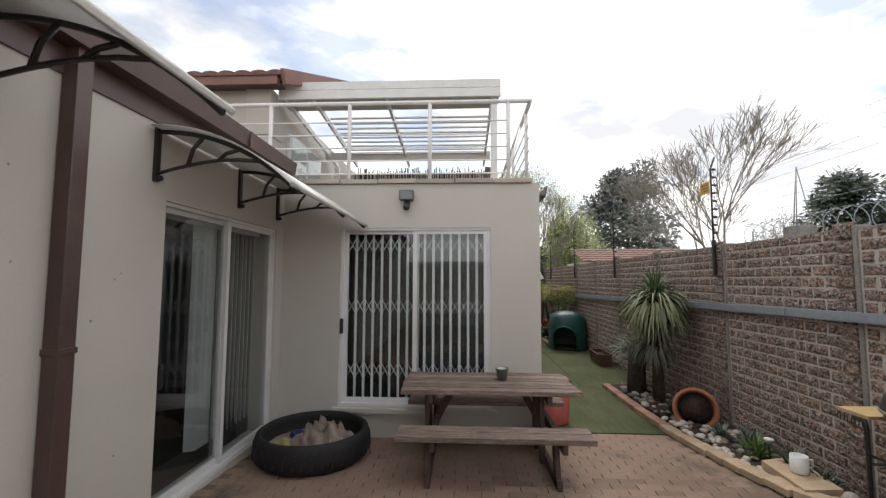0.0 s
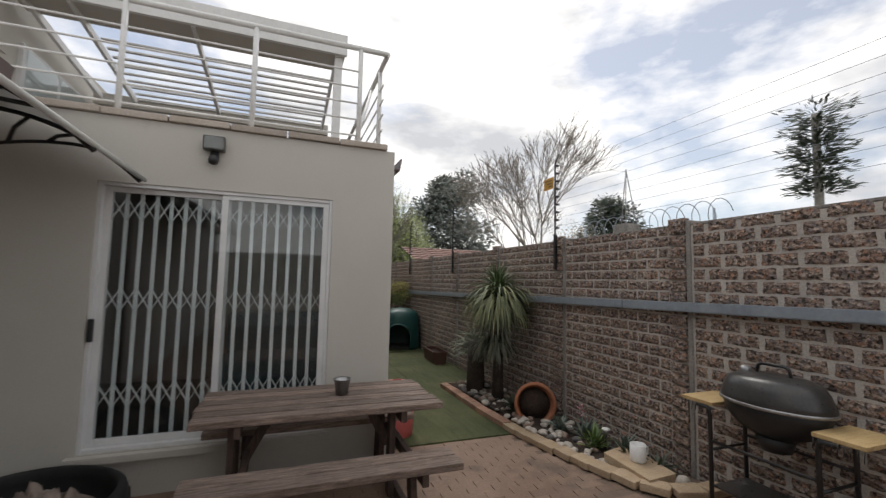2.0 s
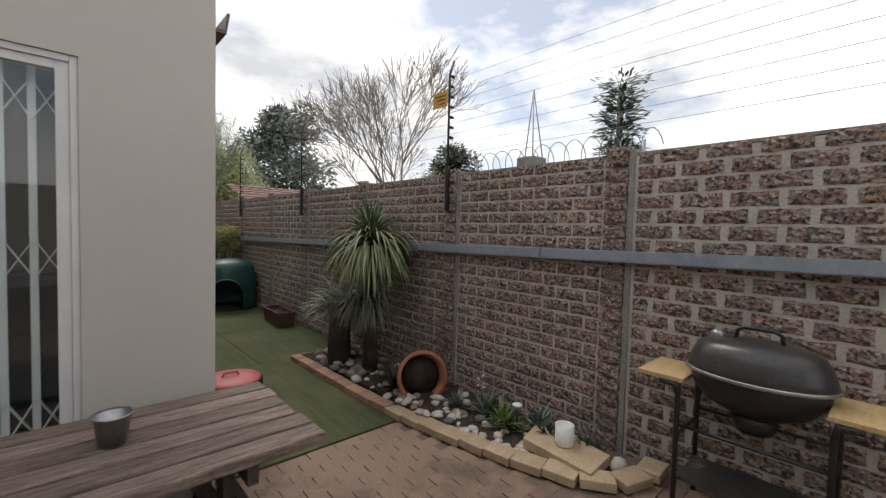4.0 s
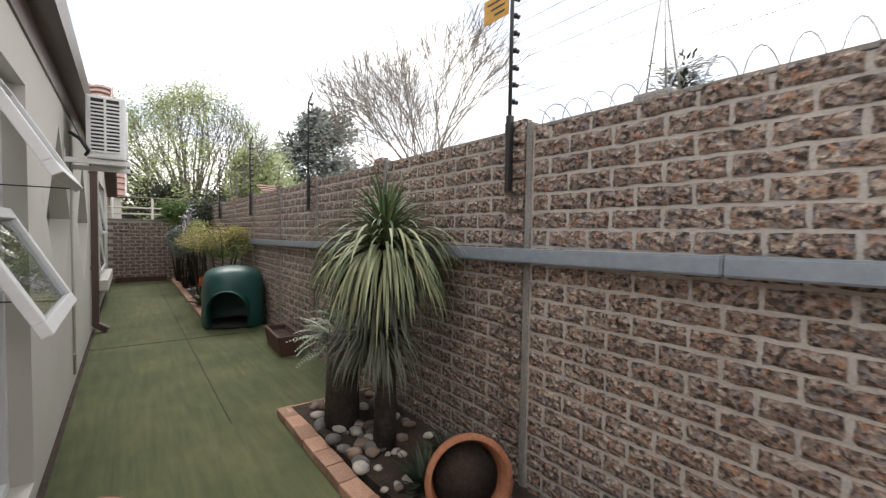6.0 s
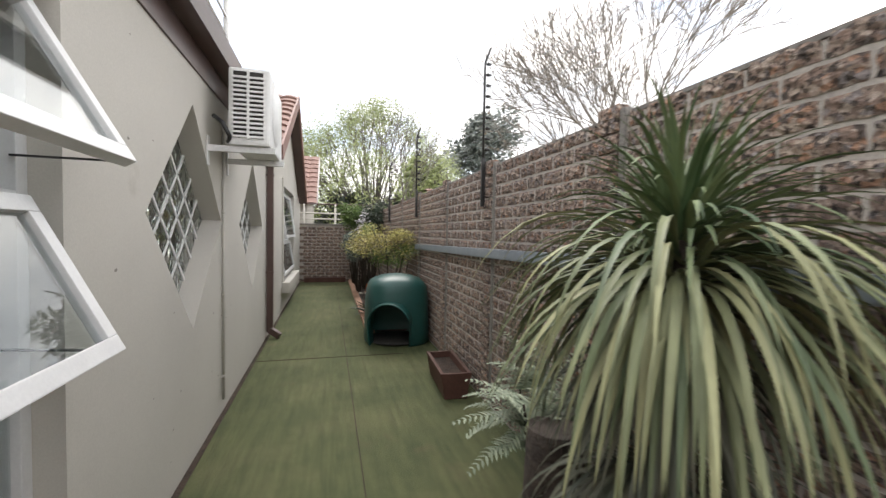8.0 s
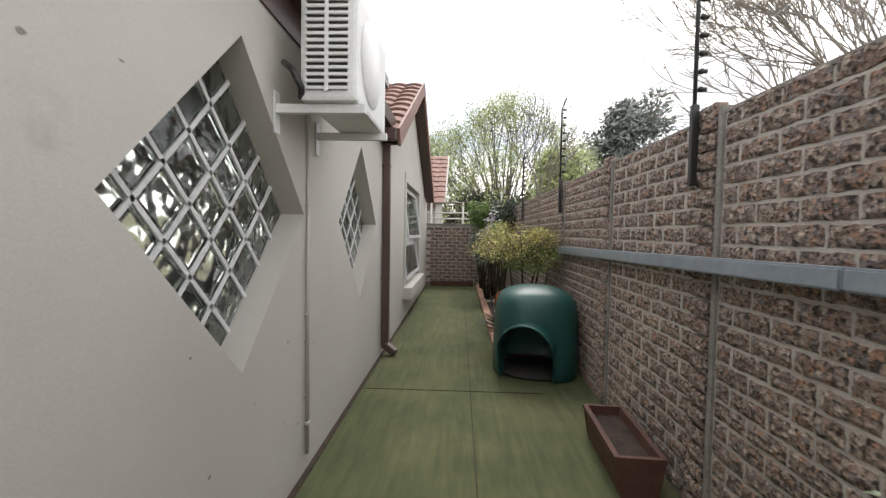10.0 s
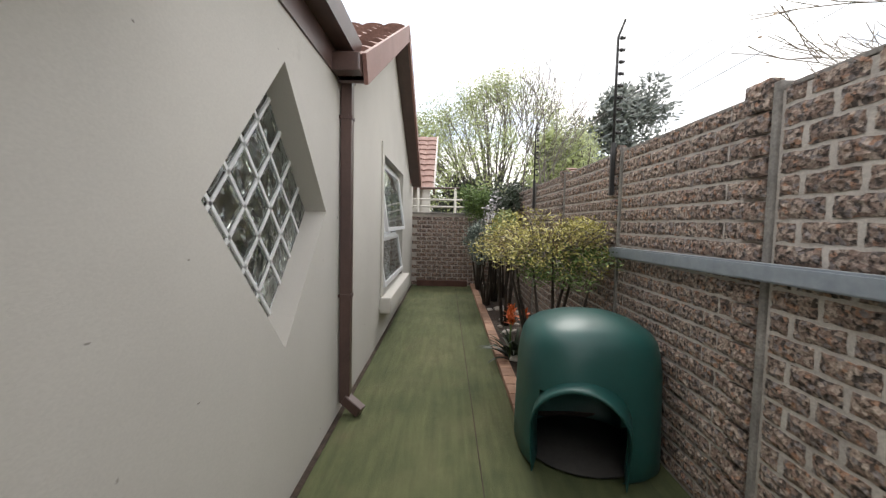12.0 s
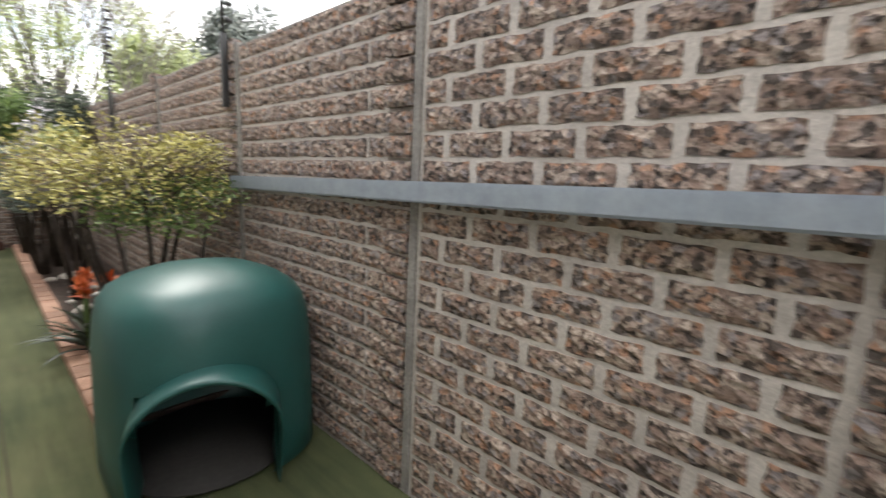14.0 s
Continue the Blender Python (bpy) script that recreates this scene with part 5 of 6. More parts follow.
def tufts(name, label, at, radii, n, leaf, mat, category="shrub", stems=5, seed=1, bark=None, base_z=0.0, hollow=0.35, twigs=0):
    """A bush: stems from the ground and leaf blades scattered through uneven lobes."""
    b = thing(name, label, category, at)
    r = random.Random(seed)
    rx, ry, rz, cz = radii
    for k in range(stems):
        a = 2 * math.pi * k / stems + r.uniform(-0.4, 0.4)
        tip = Vector((rx * 0.6 * math.cos(a), ry * 0.6 * math.sin(a), cz + rz * r.uniform(-0.2, 0.4)))
        root = Vector((0.04 * math.cos(a), 0.04 * math.sin(a), base_z))
        mid = root.lerp(tip, 0.5) + Vector((r.uniform(-0.05, 0.05), r.uniform(-0.05, 0.05), 0.05))
        part("stem", tube(bm_new(), [root, mid, tip], 0.022, 6, 0.006), bark or BARK, b)
    lobes = [(Vector((rx * 0.62 * r.uniform(-1, 1), ry * 0.62 * r.uniform(-1, 1), cz + rz * 0.55 * r.uniform(-1, 1))), r.uniform(0.35, 0.62)) for _ in range(16)]
    if twigs:
        bm = bm_new()
        for _ in range(twigs):
            c, s = r.choice(lobes)
            d = Vector((r.gauss(0, 1), r.gauss(0, 1), r.gauss(0, 0.8))).normalized()
            tip = c + Vector((d.x * rx, d.y * ry, d.z * rz)) * s
            root = Vector((tip.x * r.uniform(0.2, 0.5), tip.y * r.uniform(0.2, 0.5), cz - rz * r.uniform(0.1, 0.9)))
            mid = root.lerp(tip, 0.55) + Vector((r.uniform(-0.04, 0.04), r.uniform(-0.04, 0.04), 0.05))
            tube(bm, [root, mid, tip], 0.005, 4, 0.002, cap=False)
        tagged(part("twig_mass", bm, BARK_G, b), kind="stuff")
    v, f = [], []
    for _ in range(n):
        c, s = r.choice(lobes)
        d = Vector((r.gauss(0, 1), r.gauss(0, 1), r.gauss(0, 1))).normalized()
        p = c + Vector((d.x * rx, d.y * ry, d.z * rz)) * s * (r.random() ** hollow)
        ax = Vector((r.gauss(0, 1), r.gauss(0, 1), r.gauss(0, 0.6) + 0.3)).normalized()
        sd = ax.orthogonal().normalized()
        sd = (Matrix.Rotation(r.uniform(0, 6.28), 3, ax) @ sd) * leaf * 0.22
        L = leaf * r.uniform(0.7, 1.3)
        k = len(v)
        v += [tuple(p), tuple(p + ax * L * 0.5 + sd), tuple(p + ax * L), tuple(p + ax * L * 0.5 - sd)]
        f.append((k, k + 1, k + 2, k + 3))
    me = bpy.data.meshes.new("foliage")
    me.from_pydata(v, [], f)
    me.materials.append(mat)
    ob = tagged(new("foliage", me), kind="stuff")
    ob.parent = b
    return b


FERN = leaf_material("fern_leaf", (0.12, 0.16, 0.10), (0.27, 0.31, 0.21))
YELLOWGREEN = leaf_material("golden_leaf", (0.30, 0.28, 0.08), (0.62, 0.56, 0.18))
PINKISH = leaf_material("bronze_leaf", (0.2, 0.13, 0.07), (0.36, 0.26, 0.13))
MIDGREEN = leaf_material("mid_green_leaf", (0.06, 0.11, 0.025), (0.17, 0.25, 0.06))
DARKGREEN = leaf_material("dark_leaf", (0.02, 0.035, 0.02), (0.06, 0.08, 0.045))
# Dark leaf made paler and greyer: the haze of distance is in the colour.
HAZEGREEN = leaf_material("hazed_leaf", (0.09, 0.11, 0.095), (0.2, 0.22, 0.19))
GREYGREEN = leaf_material("grey_leaf", (0.10, 0.13, 0.11), (0.2, 0.24, 0.2))
LIME = leaf_material("lime_leaf", (0.19, 0.23, 0.08), (0.42, 0.47, 0.2))
ORANGE = leaf_material("orange_petal", (0.55, 0.10, 0.02), (0.75, 0.2, 0.05))
PINK = leaf_material("pink_petal", (0.6, 0.25, 0.3), (0.75, 0.4, 0.45))
BLOSSOM = leaf_material("white_blossom", (0.5, 0.48, 0.5), (0.75, 0.72, 0.74))
fern = thing("fern_bush", "soft feathery grey-green fern bush against the wall", "fern", (3.12, 6.15, 0.05))
r = random.Random(4)
for k in range(6):
    a = 1.05 * k
    part("stem", tube(bm_new(), [(0.03 * math.cos(a), 0.03 * math.sin(a), 0), (0.1 * math.cos(a), 0.14 * math.sin(a), 0.4), (0.14 * math.cos(a), 0.22 * math.sin(a), 0.66)], 0.012, 6, 0.005), BARK, fern)
fronds = []
for k in range(64):
    a, e = r.uniform(0, 6.28), r.uniform(0.0, 1.2)
    p = Vector((0.1 * math.cos(a) * r.random(), 0.2 * math.sin(a) * r.random(), r.uniform(0.45, 0.68)))
    d = Vector((math.cos(a) * math.cos(e) * 0.8, math.sin(a) * math.cos(e), math.sin(e))).normalized()
    L = r.uniform(0.22, 0.42)
    side = d.cross(Vector((0, 0, 1))).normalized()
    for q in range(16):
        p = p + d * (L / 16)
        d = (d + Vector((0, 0, -0.075))).normalized()
        if p.x > 0.3:
            break
        w = 0.085 * (1 - (q / 16) ** 1.6) + 0.012
        for sgn in (-1, 1):
            fronds.append((p, side * sgn + d * 0.55 + Vector((0, 0, r.uniform(-0.15, 0.15))), w, 0.4))
strips("fronds", fronds, FERN, fern, 0.014, 3)
tufts("golden_bush", "spreading golden-green shrub with bare lower stems", (3.02, 11.3, 0.05), (0.62, 0.9, 0.27, 1.26), 9000, 0.03, YELLOWGREEN, seed=5, stems=3, twigs=260)
tufts("bronze_bush", "bronze twiggy shrub mixed into the golden one", (3.0, 11.35, 0.05), (0.6, 0.8, 0.24, 1.2), 2200, 0.028, PINKISH, seed=6, stems=2, twigs=240)
tufts("green_bush", "fresh green low shrub beneath the golden one", (3.1, 11.0, 0.05), (0.42, 0.6, 0.22, 1.08), 2600, 0.032, MIDGREEN, seed=7, stems=2)
r = random.Random(21)
tufts("lime_bush", "small lime green upright shrub", (2.95, 13.2, 0.05), (0.28, 0.35, 0.4, 1.3), 2200, 0.06, LIME, seed=8)
tufts("grey_bush", "grey-green rounded lavender-like bush", (2.82, 14.6, 0.05), (0.4, 0.5, 0.42, 1.1), 4200, 0.05, GREYGREEN, seed=9)
tufts("round_bush", "clipped mid-green bush in front of the end wall", (2.8, 16.2, 0.05), (0.5, 0.5, 0.38, 1.85), 4200, 0.06, MIDGREEN, seed=10)
tufts("dark_bush", "dark green shrub against the wall", (3.2, 15.3, 0.05), (0.3, 0.6, 0.5, 1.75), 4200, 0.06, DARKGREEN, seed=11)
tufts("blossom_bush", "shrub dotted with small white blossoms", (3.0, 15.0, 0.05), (0.22, 0.4, 0.5, 1.6), 260, 0.07, BLOSSOM, seed=12)
cl = thing("clivia", "orange flowering clivia with dark strap leaves", "flower", (2.85, 11.75, 0.05))
strips("leaves", rosette(r, 40, (0, 0, 0.0), 0.42, 0.5, 1.3, 1.6), DARKGREEN, cl, 0.04)
for ox, oy in ((-0.06, -0.05), (0.1, 0.08), (0.0, 0.3)):
    part("stalk", tube(bm_new(), [(ox, oy, 0), (ox, oy, 0.42)], 0.01, 6), MIDGREEN, cl)
    strips("flower_head", rosette(r, 34, (ox, oy, 0.42), 0.09, 0.1, 1.4, 0.6), ORANGE, cl, 0.03, 4, label="orange flower head")


# ---- trees ----
def tree(name, label, at, height, spread, seed, bark, trunk_r, levels=5, leaf=None, n_leaf=0, leaf_size=0.2, fork=0.28, kids=3):
    t_ = thing(name, label, "tree", at)
    r = random.Random(seed)
    limbs, tips = [], []

    def grow(p, d, length, rad, lev):
        pts = [p]
        for _ in range(3):
            d = (d + Vector((r.uniform(-1, 1), r.uniform(-1, 1), r.uniform(-0.3, 0.6))) * 0.14).normalized()
            p = p + d * (length / 3)
            pts.append(p)
        limbs.append((pts, rad, lev))
        if lev >= levels:
            tips.append((p, d))
            return
        if lev >= levels - 2:
            tips.append((p, d))
        for _ in range(kids if lev < 4 else r.choice((2, 3))):
            e = (d + Vector((r.gauss(0, 1), r.gauss(0, 1), r.gauss(0, 0.7) + 0.15)) * spread).normalized()
            grow(pts[r.choice((2, 3, 3))], e, length * r.uniform(0.6, 0.82), rad * 0.52, lev + 1)
    grow(Vector((0, 0, -0.1)), Vector((0, 0, 1)), height * fork, trunk_r, 0)
    top = max(q.z for pts, _, _ in limbs for q in pts)
    k = height / top
    bm = bm_new()
    trunk_bm = bm_new()
    for pts, rad, lev in limbs:
        tube(trunk_bm if lev < 2 else bm, [q * k for q in pts], max(0.005, rad), 7 if lev < 2 else 4, max(0.004, rad * 0.6), cap=False)
    part("trunk", trunk_bm, bark, t_)
    me = mesh_of("twig_crown", bm, bark)
    ob = tagged(new("twig_crown", me), kind="stuff")
    ob.parent = t_
    if leaf:
        v, f = [], []
        for _ in range(n_leaf):
            p, d = r.choice(tips)
            p = p * k + Vector((r.gauss(0, 1), r.gauss(0, 1), r.gauss(0, 1))) * leaf_size * 1.8
            ax = Vector((r.gauss(0, 1), r.gauss(0, 1), r.gauss(0, 1))).normalized()
            sd = ax.orthogonal().normalized() * leaf_size * 0.3
            n0 = len(v)
            v += [tuple(p), tuple(p + ax * leaf_size * 0.5 + sd), tuple(p + ax * leaf_size), tuple(p + ax * leaf_size * 0.5 - sd)]
            f.append((n0, n0 + 1, n0 + 2, n0 + 3))
        me = bpy.data.meshes.new("crown")
        me.from_pydata(v, [], f)
        me.materials.append(leaf)
        ob = tagged(new("crown", me), kind="stuff")
        ob.parent = t_
    return t_


def polar(x0, y0, deg, dist):
    return (x0 + dist * math.sin(radians(deg)), y0 + dist * math.cos(radians(deg)), -0.06)


def dome_tree(name, label, at, height, rx, seed, bark, leaf, n_limb, n_leaf, leaf_size, low=0.2):
    """A broad crown: limbs fan out from a low fork to a domed outline, twigs and sparse leaves near its skin."""
    t_ = thing(name, label, "tree", at)
    r = random.Random(seed)
    z0 = height * low
    trunk_bm, bm = bm_new(), bm_new()
    tube(trunk_bm, [(0, 0, -0.1), (0.05, 0.02, z0 * 0.5), (0, 0, z0)], rx * 0.05, 9, rx * 0.038)
    skin = []

    def on_dome(a, e, q=1.0):
        lump = 1 + 0.13 * noise.noise(Vector((math.cos(a) * 1.7 + seed, math.sin(a) * 1.7, e * 2.2)))
        return Vector((rx * math.cos(a) * math.cos(e), rx * math.sin(a) * math.cos(e), (height - z0) * math.sin(e))) * lump * q + Vector((0, 0, z0))
    for k in range(n_limb):
        a, e = r.uniform(0, 6.28), math.asin(r.uniform(-0.3, 1.0))
        tip = on_dome(a, e, r.uniform(0.88, 1.0))
        root = Vector((0, 0, z0 * r.uniform(0.6, 1.0))) + (tip - Vector((0, 0, z0))) * r.choice((0, 0.1, 0.25))
        bend = root.lerp(tip, 0.45) + Vector((r.gauss(0, 0.07), r.gauss(0, 0.07), r.uniform(-0.08, 0.14))) * rx
        pts = [root, root.lerp(bend, 0.5) + Vector((0, 0, 0.03 * rx)), bend, bend.lerp(tip, 0.55), tip]
        tube(bm, pts, rx * 0.011, 5, 0.012, cap=False)
        for _ in range(9):
            s = r.uniform(0.35, 0.95)
            p = bend.lerp(tip, (s - 0.35) / 0.65)
            end = on_dome(a + r.gauss(0, 0.22), e + r.gauss(0, 0.17), r.uniform(0.86, 1.03))
            mid = p.lerp(end, 0.5) + Vector((r.gauss(0, 0.03), r.gauss(0, 0.03), 0.03)) * rx
            tube(bm, [p, mid, end], 0.013, 4, 0.006, cap=False)
            skin += [mid.lerp(end, 0.5), end, end]
    part("trunk", trunk_bm, bark, t_)
    tagged(part("twig_crown", bm, bark, t_), kind="stuff")
    v, f = [], []
    for _ in range(n_leaf):
        p = r.choice(skin) + Vector((r.gauss(0, 1), r.gauss(0, 1), r.gauss(0, 1))) * leaf_size * 2.0
        ax = Vector((r.gauss(0, 1), r.gauss(0, 1), r.gauss(0, 1))).normalized()
        sd = ax.orthogonal().normalized() * leaf_size * 0.3
        n0 = len(v)
        v += [tuple(p), tuple(p + ax * leaf_size * 0.5 + sd), tuple(p + ax * leaf_size), tuple(p + ax * leaf_size * 0.5 - sd)]
        f.append((n0, n0 + 1, n0 + 2, n0 + 3))
    me = bpy.data.meshes.new("crown")
    me.from_pydata(v, [], f)
    me.materials.append(leaf)
    tagged(new("crown", me), kind="stuff").parent = t_
    return t_


tree("bare_tree", "tall bare winter tree behind the wall", (6.7, 9.35, -0.06), 6.2, 0.29, 43, BARK_P, 0.07, 6, PINKISH, 260, 0.05, 0.2, 4)
dome_tree("green_tree", "wide spring tree with fresh light green leaves", (4.7, 31.0, -0.06), 9.6, 6.0, 33, BARK_G, LIME, 170, 60000, 0.12, 0.14)
dome_tree("young_green_tree", "light green tree beside the larger one", (7.3, 24.2, -0.06), 5.2, 1.8, 35, BARK_G, LIME, 50, 11000, 0.11, 0.15)
tree("poplar", "slender bare upright tree", (4.7, 18.2, -0.06), 5.9, 0.24, 36, BARK_G, 0.05, 5, None, 0, 0.1, 0.22)
tree("slim_tree", "thin bare tree with reddish buds", (4.0, 19.0, -0.06), 5.9, 0.22, 37, BARK_G, 0.05, 5, PINKISH, 80, 0.06, 0.2)
tree("low_tree", "twiggy brown tree beyond the wall", polar(0.36, 1.1, 40, 20), 4.6, 0.75, 38, BARK_G, 0.1, 5, PINKISH, 2500, 0.1, 0.16, 4)


def conifer(name, label, at, height, width, seed, mat, base=0.12, n=7000, leaf=0.4, ragged=0.5):
    t_ = thing(name, label, "tree", at)
    r = random.Random(seed)
    part("trunk", tube(bm_new(), [(0, 0, -0.1), (0.05, 0, height * 0.5), (0, 0, height * 0.95)], height * 0.02, 8, 0.03), BARK, t_)
    lobes = []
    for k in range(46):
        s = base + (1 - base) * (k + r.random()) / 46
        a = r.uniform(0, 6.28)
        wd = width * (0.35 + 0.65 * math.sin(min(1, (1 - s) * 1.5 + 0.1) * 1.57)) * r.uniform(1 - ragged, 1)
        lobes.append((Vector((wd * 0.65 * math.cos(a), wd * 0.65 * math.sin(a), s * height * 0.95)), wd * 0.45 + 0.15))
    bm = bm_new()
    for c, _ in lobes:
        tube(bm, [(0, 0, c.z - 0.3), c], 0.05, 4, 0.02, cap=False)
    part("limbs", bm, BARK, t_)
    v, f = [], []
    for _ in range(n):
        c, s = r.choice(lobes)
        d = Vector((r.gauss(0, 1), r.gauss(0, 1), r.gauss(0, 0.7))).normalized()
        p = c + d * s * r.random() ** 0.4
        ax = (d + Vector((r.gauss(0, 1), r.gauss(0, 1), r.gauss(0, 1))) * 0.8).normalized()
        sd = ax.orthogonal().normalized() * leaf * 0.25
        n0 = len(v)
        v += [tuple(p), tuple(p + ax * leaf * 0.5 + sd), tuple(p + ax * leaf), tuple(p + ax * leaf * 0.5 - sd)]
        f.append((n0, n0 + 1, n0 + 2, n0 + 3))
    me = bpy.data.meshes.new("crown")
    me.from_pydata(v, [], f)
    me.materials.append(mat)
    ob = tagged(new("crown", me), kind="stuff")
    ob.parent = t_
    return t_


conifer("pine", "large dark green pine behind the wall, greyed by painted haze", polar(0.36, 1.1, 22.0, 44), 13.4, 5.2, 51, HAZEGREEN, 0.12, 9000, 0.55)
conifer("dark_conifer", "dense dark rounded conifer in the distance", polar(0.36, 1.1, 43.5, 34), 8.4, 3.0, 52, DARKGREEN, 0.1, 9000, 0.4, 0.25)
conifer("lime_conifer", "bright green tree behind the house corner", polar(0.36, 1.1, 14.5, 24), 5.2, 1.6, 53, LIME, 0.1, 5000, 0.25)
conifer("hedge_tree", "dark tree mass at the end of the passage", polar(2.2, 5, 2.0, 24), 3.6, 2.4, 54, DARKGREEN, 0.02, 5000, 0.3)
conifer("hedge_tree", "dark tree mass at the end of the passage", polar(2.2, 5, 8.5, 27), 3.4, 3.4, 55, DARKGREEN, 0.02, 5000, 0.3)
mt = thing("mast_tree", "tall mast disguised as a conifer", "mast", polar(0.36, 1.1, 64.0, 32))
mt.matrix_basis = mt.matrix_basis @ Matrix.Diagonal((0.78, 0.78, 0.78, 1))
part("pole", tube(bm_new(), [(0, 0, 0), (0, 0, 15.2)], 0.32, 10, 0.26), CONCRETE, mt)
r = random.Random(61)
v, f = [], []
for _ in range(1900):
    z = r.uniform(9.0, 15.6)
    a, q = r.uniform(0, 6.28), r.uniform(0.3, 2.2) * (0.65 + 0.35 * math.sin(z * 4.2))
    p = Vector((q * math.cos(a), q * math.sin(a), z + q * 0.12))
    ax = Vector((math.cos(a), math.sin(a), r.uniform(-0.3, 0.6))).normalized()
    sd = ax.orthogonal().normalized() * 0.09
    n0 = len(v)
    v += [tuple(p), tuple(p + ax * 0.35 + sd), tuple(p + ax * 0.7), tuple(p + ax * 0.35 - sd)]
    f.append((n0, n0 + 1, n0 + 2, n0 + 3))
me = bpy.data.meshes.new("foliage")
me.from_pydata(v, [], f)
me.materials.append(DARKGREEN)
ob = tagged(new("foliage", me), kind="stuff")
ob.parent = mt

# ---- flower bed: edging, stones, ornaments ----
edge = tagged(new("bed_edging"), "border of flat clay bricks round the bed", "edging", kind="structure")
bk = mesh_of("edging_brick", box(bm_new(), -0.06, 0.06, -0.098, 0.098, 0.0, 0.06, 0.008), EDGING)
bky = mesh_of("buff_brick", box(bm_new(), -0.07, 0.07, -0.098, 0.098, 0.0, 0.055, 0.008), EDGING_Y)


def along(points, step):
    out, carry = [], 0.0
    for a, b in zip(points, points[1:]):
        a, b = Vector(a), Vector(b)
        L = (b - a).length
        s = carry
        while s < L:
            out.append((a.lerp(b, s / L), math.degrees(math.atan2(b.y - a.y, b.x - a.x)) - 90))
            s += step
        carry = s - L
    return out


for p, ang in along([(3.4, 6.33), (2.75, 6.33)], 0.2):
    ob = new("edging_brick", bk)
    ob.parent, ob.matrix_basis = edge, pose(p.x, p.y, 0.01, rng.uniform(-2, 2), 0, ang)
for p, ang in along([(2.71, 6.3), (2.71, 5.1), (2.75, 4.45), (2.79, 3.8), (2.85, 3.3), (2.93, 2.95), (3.05, 2.78), (3.25, 2.7), (3.45, 2.72)], 0.203):
    buff = p.y < 4.5
    ob = new("buff_brick" if buff else "edging_brick", bky if buff else bk)
    ob.parent, ob.matrix_basis = edge, pose(p.x, p.y, ground_z(p.y) + 0.01, rng.uniform(-2, 2), rng.uniform(-2, 2), ang + rng.uniform(-2, 2))
edge2 = tagged(new("far_edging"), "border of flat clay bricks round the far bed", "edging", kind="structure")
for p, ang in along([(2.71, 10.5), (2.74, 17.0)], 0.203):
    ob = new("edging_brick", bk)
    ob.parent, ob.matrix_basis = edge2, pose(p.x, p.y, 0.008, rng.uniform(-2, 2), rng.uniform(-2, 2), ang)


def pebble_mesh(seed, mat):
    bm = bm_new()
    bmesh.ops.create_icosphere(bm, subdivisions=2, radius=1)
    for q in bm.verts:
        q.co *= 1 + 0.22 * noise.noise(q.co * 1.1 + Vector((seed * 3.7, 0, 0)))
        q.co.z *= 0.62
    for fc in bm.faces:
        fc.smooth = True
    return mesh_of("stone", bm, mat)


P_WHITE = surface("pale_pebble", (0.42, 0.38, 0.33), (0.6, 0.55, 0.49), 9, 0.7, 40, 0.2, 0.002)
P_BROWN = surface("brown_pebble", (0.17, 0.12, 0.09), (0.3, 0.22, 0.17), 9, 0.7, 40, 0.3, 0.002)
P_GREY = surface("grey_pebble", (0.10, 0.095, 0.09), (0.2, 0.19, 0.18), 9, 0.8, 40, 0.3, 0.002)
pebbles = [pebble_mesh(s, m) for s, m in enumerate((P_WHITE, P_WHITE, P_WHITE, P_BROWN, P_BROWN, P_GREY))]


def scatter(n, x_of, y0, y1, z, s0, s1, kinds, seed):
    r = random.Random(seed)
    for _ in range(n):
        y = r.uniform(y0, y1)
        lo, hi = x_of(y)
        s = r.uniform(s0, s1)
        ob = new("stone", r.choice(kinds))
        ob.matrix_basis = pose(r.uniform(lo, hi), y, z + s * 0.3, r.uniform(-20, 20), r.uniform(-20, 20), r.uniform(0, 360)) @ Matrix.Diagonal((s * r.uniform(0.9, 1.5), s, s, 1))
        tagged(ob, "smooth rounded garden stone lying in the bed", "stone", "garden stones")


def bed_x(y):
    return (2.80 if y > 4.4 else 2.80 + (4.4 - y) * 0.12, 3.4)


scatter(80, lambda y: (bed_x(y)[0], bed_x(y)[0] + 0.24), 2.95, 5.0, 0.075, 0.018, 0.042, pebbles[:5], 1)
scatter(60, bed_x, 2.95, 6.2, 0.075, 0.02, 0.05, pebbles, 2)
scatter(40, lambda y: (2.8, 3.1), 5.2, 6.25, 0.075, 0.03, 0.06, pebbles[2:], 3)
scatter(40, lambda y: (2.82, 3.3), 10.6, 14.5, 0.055, 0.03, 0.06, pebbles[:3], 4)
pot = thing("terracotta_pot", "large terracotta pot lying on its side in the bed", "pot", (3.08, 4.57, 0.235))
ring = part("bowl", lathe(bm_new(), [(0, -0.3), (0.12, -0.3), (0.16, -0.2), (0.2, -0.05), (0.215, 0.0), (0.205, 0.01), (0.185, -0.05), (0.14, -0.2), (0, -0.26)], 36), TERRA, pot)
ring.matrix_basis = pose(0, 0, 0, 78, 0, 35 - 90 + 30)
# Dark disc of soil, added so the mouth looks like a shaded hollow.
part("soil", lathe(bm_new(), [(0, -0.05), (0.17, -0.06), (0, -0.1)], 24), SOIL, ring)
rim = part("rim", lathe(bm_new(), [(0.2, -0.03), (0.225, -0.03), (0.23, 0.012), (0.2, 0.014)], 36), TERRA, ring)
plr = random.Random(77)
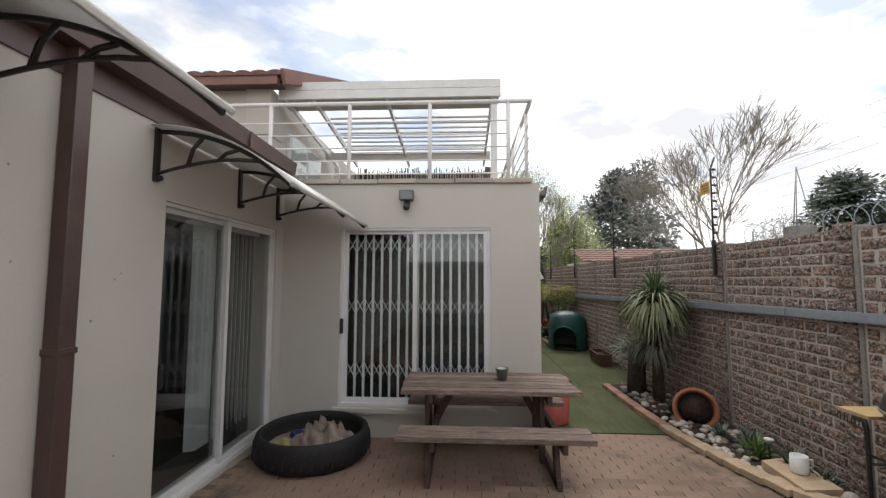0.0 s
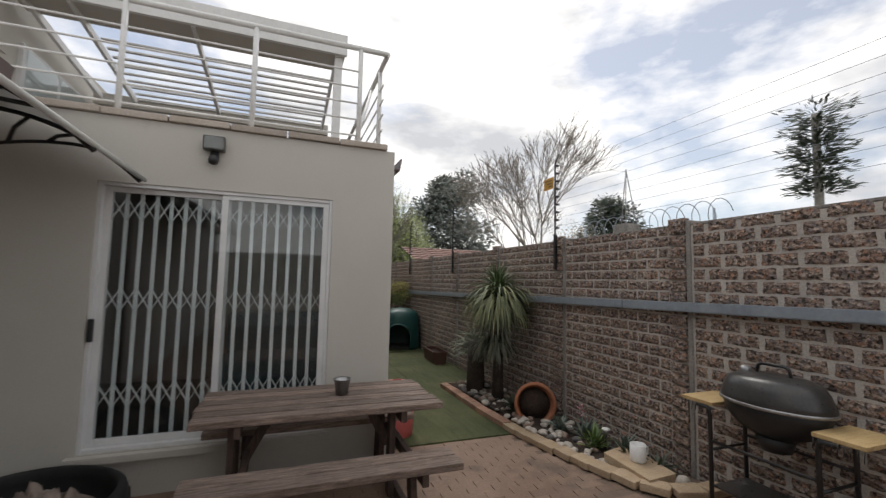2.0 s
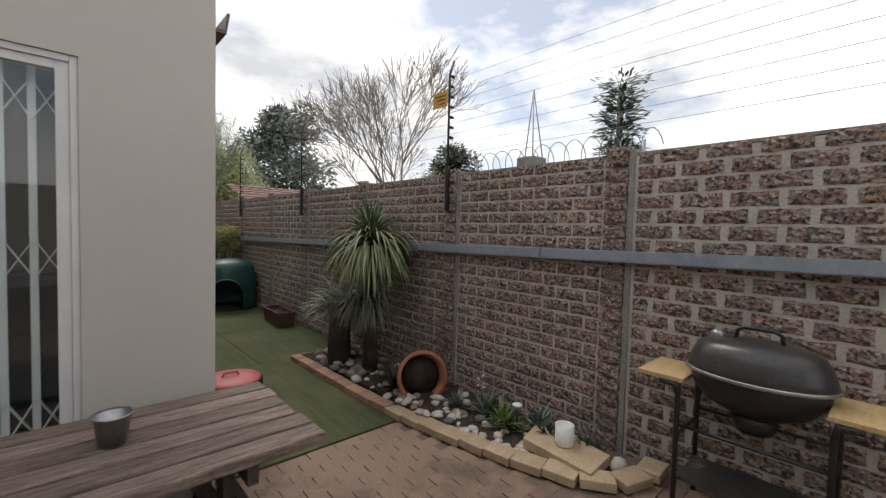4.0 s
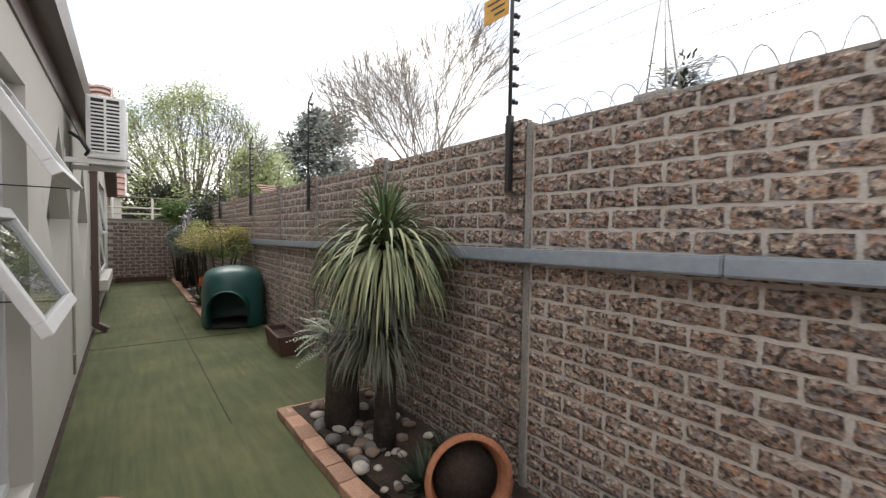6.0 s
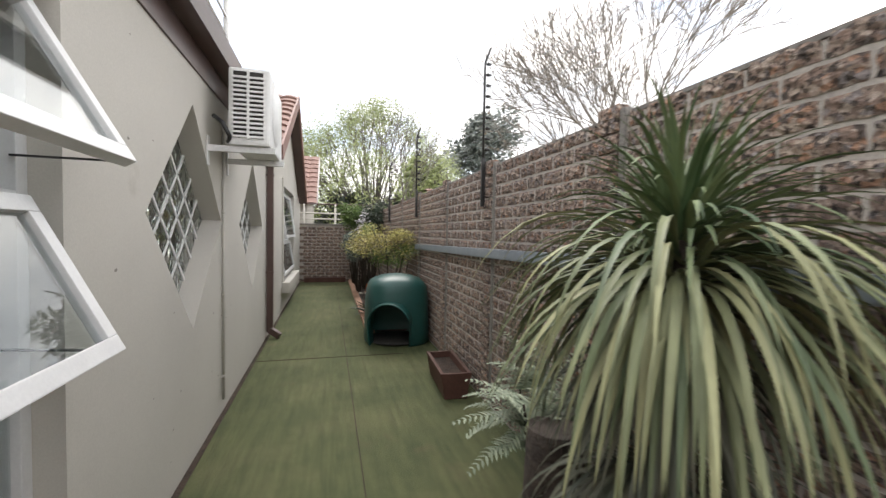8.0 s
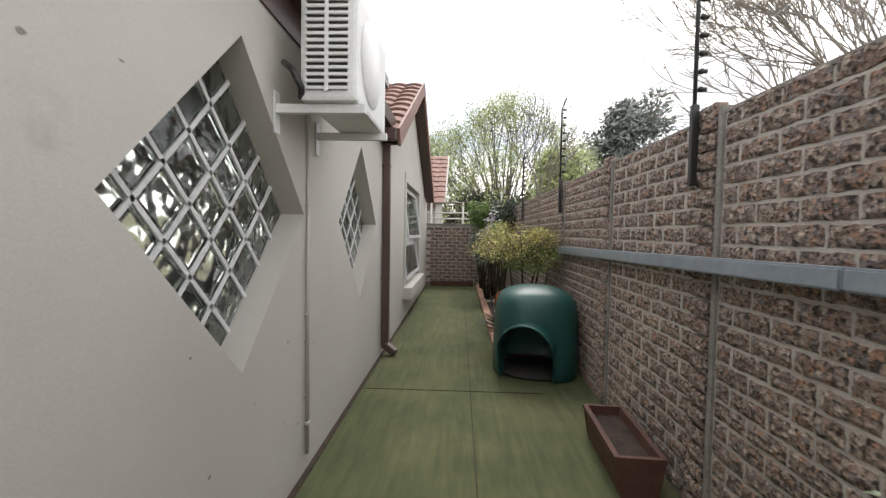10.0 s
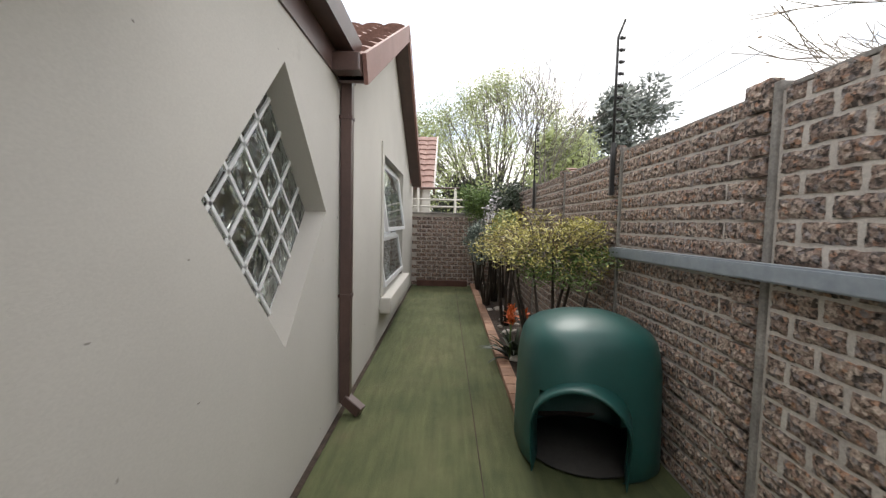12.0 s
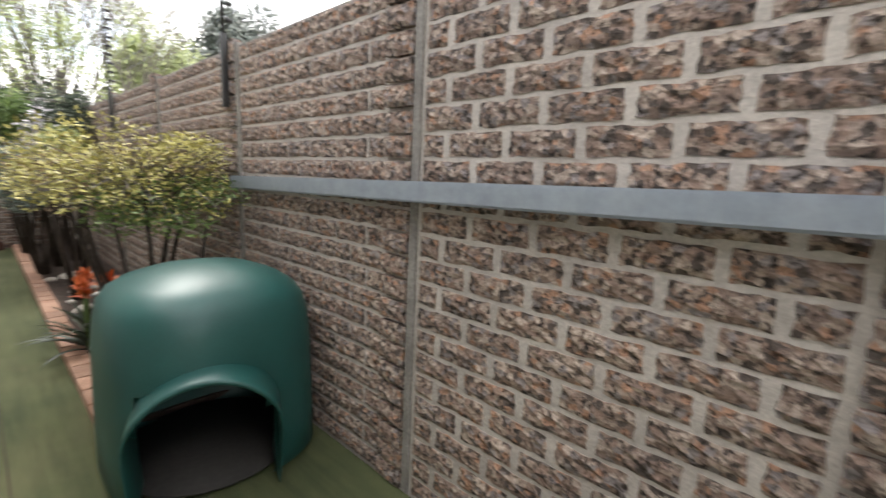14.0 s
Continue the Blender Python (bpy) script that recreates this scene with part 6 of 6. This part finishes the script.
for y, x, s, m in ((3.35, 3.2, 0.16, DARKGREEN), (3.7, 3.15, 0.2, MIDGREEN), (3.95, 3.25, 0.18, GREYGREEN), (3.1, 3.25, 0.16, DARKGREEN), (4.15, 3.1, 0.14, GREYGREEN), (4.85, 3.0, 0.22, DARKGREEN), (4.95, 3.25, 0.2, DARKGREEN), (3.5, 3.3, 0.15, GREYGREEN)):
    su = thing("succulent", "small spiky succulent growing between the stones", "succulent", (x, y, 0.075), group="succulents")
    strips("leaves", rosette(plr, 46, (0, 0, 0.02), s, 0.2, 1.3, 0.3), m, su, 0.026, 4)
jug = thing("white_mug", "white enamel mug ornament on a flat stone", "ornament", (3.12, 3.18, 0.172))
part("body", lathe(bm_new(), [(0, 0), (0.055, 0), (0.06, 0.01), (0.06, 0.13), (0.054, 0.13), (0.05, 0.02), (0, 0.02)], 22), WHITE, jug)
part("handle", tube(bm_new(), [(0.058, 0, 0.1), (0.1, 0, 0.095), (0.1, 0, 0.04), (0.058, 0, 0.03)], 0.008), WHITE, jug)
solid("flat_stone", prism(bm_new(), [(-0.16, -0.3), (0.12, -0.28), (0.17, 0.05), (0.1, 0.26), (-0.12, 0.2)], "z", 0, 0.06), EDGING_Y, "flat buff paving stone lying in the bed", "stone", "", (3.1, 3.2, 0.11))
for name, lab, x, y, mat, s in (("snail_ornament", "small pinkish snail ornament at the end of the bed", 3.22, 2.86, PINK, 0.05), ("flamingo_ornament", "small pink flower ornament on a stalk", 3.25, 4.02, PINK, 0.035)):
    o = thing(name, lab, "ornament", (x, y, 0.08))
    if "snail" in name:
        part("shell", lathe(bm_new(), [(0, 0.0), (s, 0.01), (s * 1.1, s), (s * 0.7, s * 1.8), (0, s * 2.1)], 14), P_WHITE, o)
        part("body", lathe(bm_new(), [(0, 0), (0.02, 0.0), (0.022, 0.05), (0, 0.06)], 10, (0.05, 0.03, 0)), P_WHITE, o)
    else:
        part("stalk", tube(bm_new(), [(0, 0, 0), (0, 0, 0.22)], 0.005, 6), BLACK, o)
        strips("petals", rosette(plr, 14, (0, 0, 0.23), 0.028, -0.3, 1.4, 0.4), PINK, o, 0.02, 3)
sol = thing("solar_light", "small solar garden light on a spike", "garden light", (3.2, 3.62, 0.075))
part("spike", tube(bm_new(), [(0, 0, 0), (0, 0, 0.16)], 0.008, 6), BLACK, sol)
part("lens", lathe(bm_new(), [(0, 0.14), (0.02, 0.15), (0.03, 0.18), (0, 0.185)], 12), ZINC, sol)
part("cap", lathe(bm_new(), [(0, 0.2), (0.035, 0.195), (0.04, 0.185), (0, 0.183)], 12), WHITE, sol)

# ---- clay pavers, laid last ----
pav = tagged(new("brick_paving"), "worn brown clay brick paving in a basket of rows", "paving", kind="structure")
pm = mesh_of("paver", box(bm_new(), -0.0975, 0.0975, -0.0475, 0.0475, -0.05, 0.0, 0.004), PAVER)
pv, pf, made = [], [], 0
for row in range(64):
    y = 4.36 - row * 0.1
    for k in range(27):
        x = WX + 0.1 + (k + 0.5 * (row % 2)) * 0.2
        if x > W - 0.05 or y < -2.0 or (x > 2.66 + max(0, 4.4 - y) * 0.1 and y > 2.75):
            continue
        m = pose(x, y, ground_z(y) + rng.uniform(0.0, 0.004), 3.4 if 2.8 < y < 4.35 else 0, rng.uniform(-0.5, 0.5), rng.uniform(-0.6, 0.6))
        if made < 296 and 1.2 < y < 3.2 and x > 0.6:
            ob = new("paver", pm)
            ob.parent, ob.matrix_basis = pav, m
            made += 1
        else:
            n0 = len(pv)
            pv.extend(tuple(m @ q.co) for q in pm.vertices)
            pf.extend(tuple(n0 + i for i in p.vertices) for p in pm.polygons)
me = bpy.data.meshes.new("further_pavers")
me.from_pydata(pv, [], pf)
me.materials.append(PAVER)
ob = tagged(new("further_pavers", me), "rows of worn clay pavers", kind="stuff")
ob.parent = pav
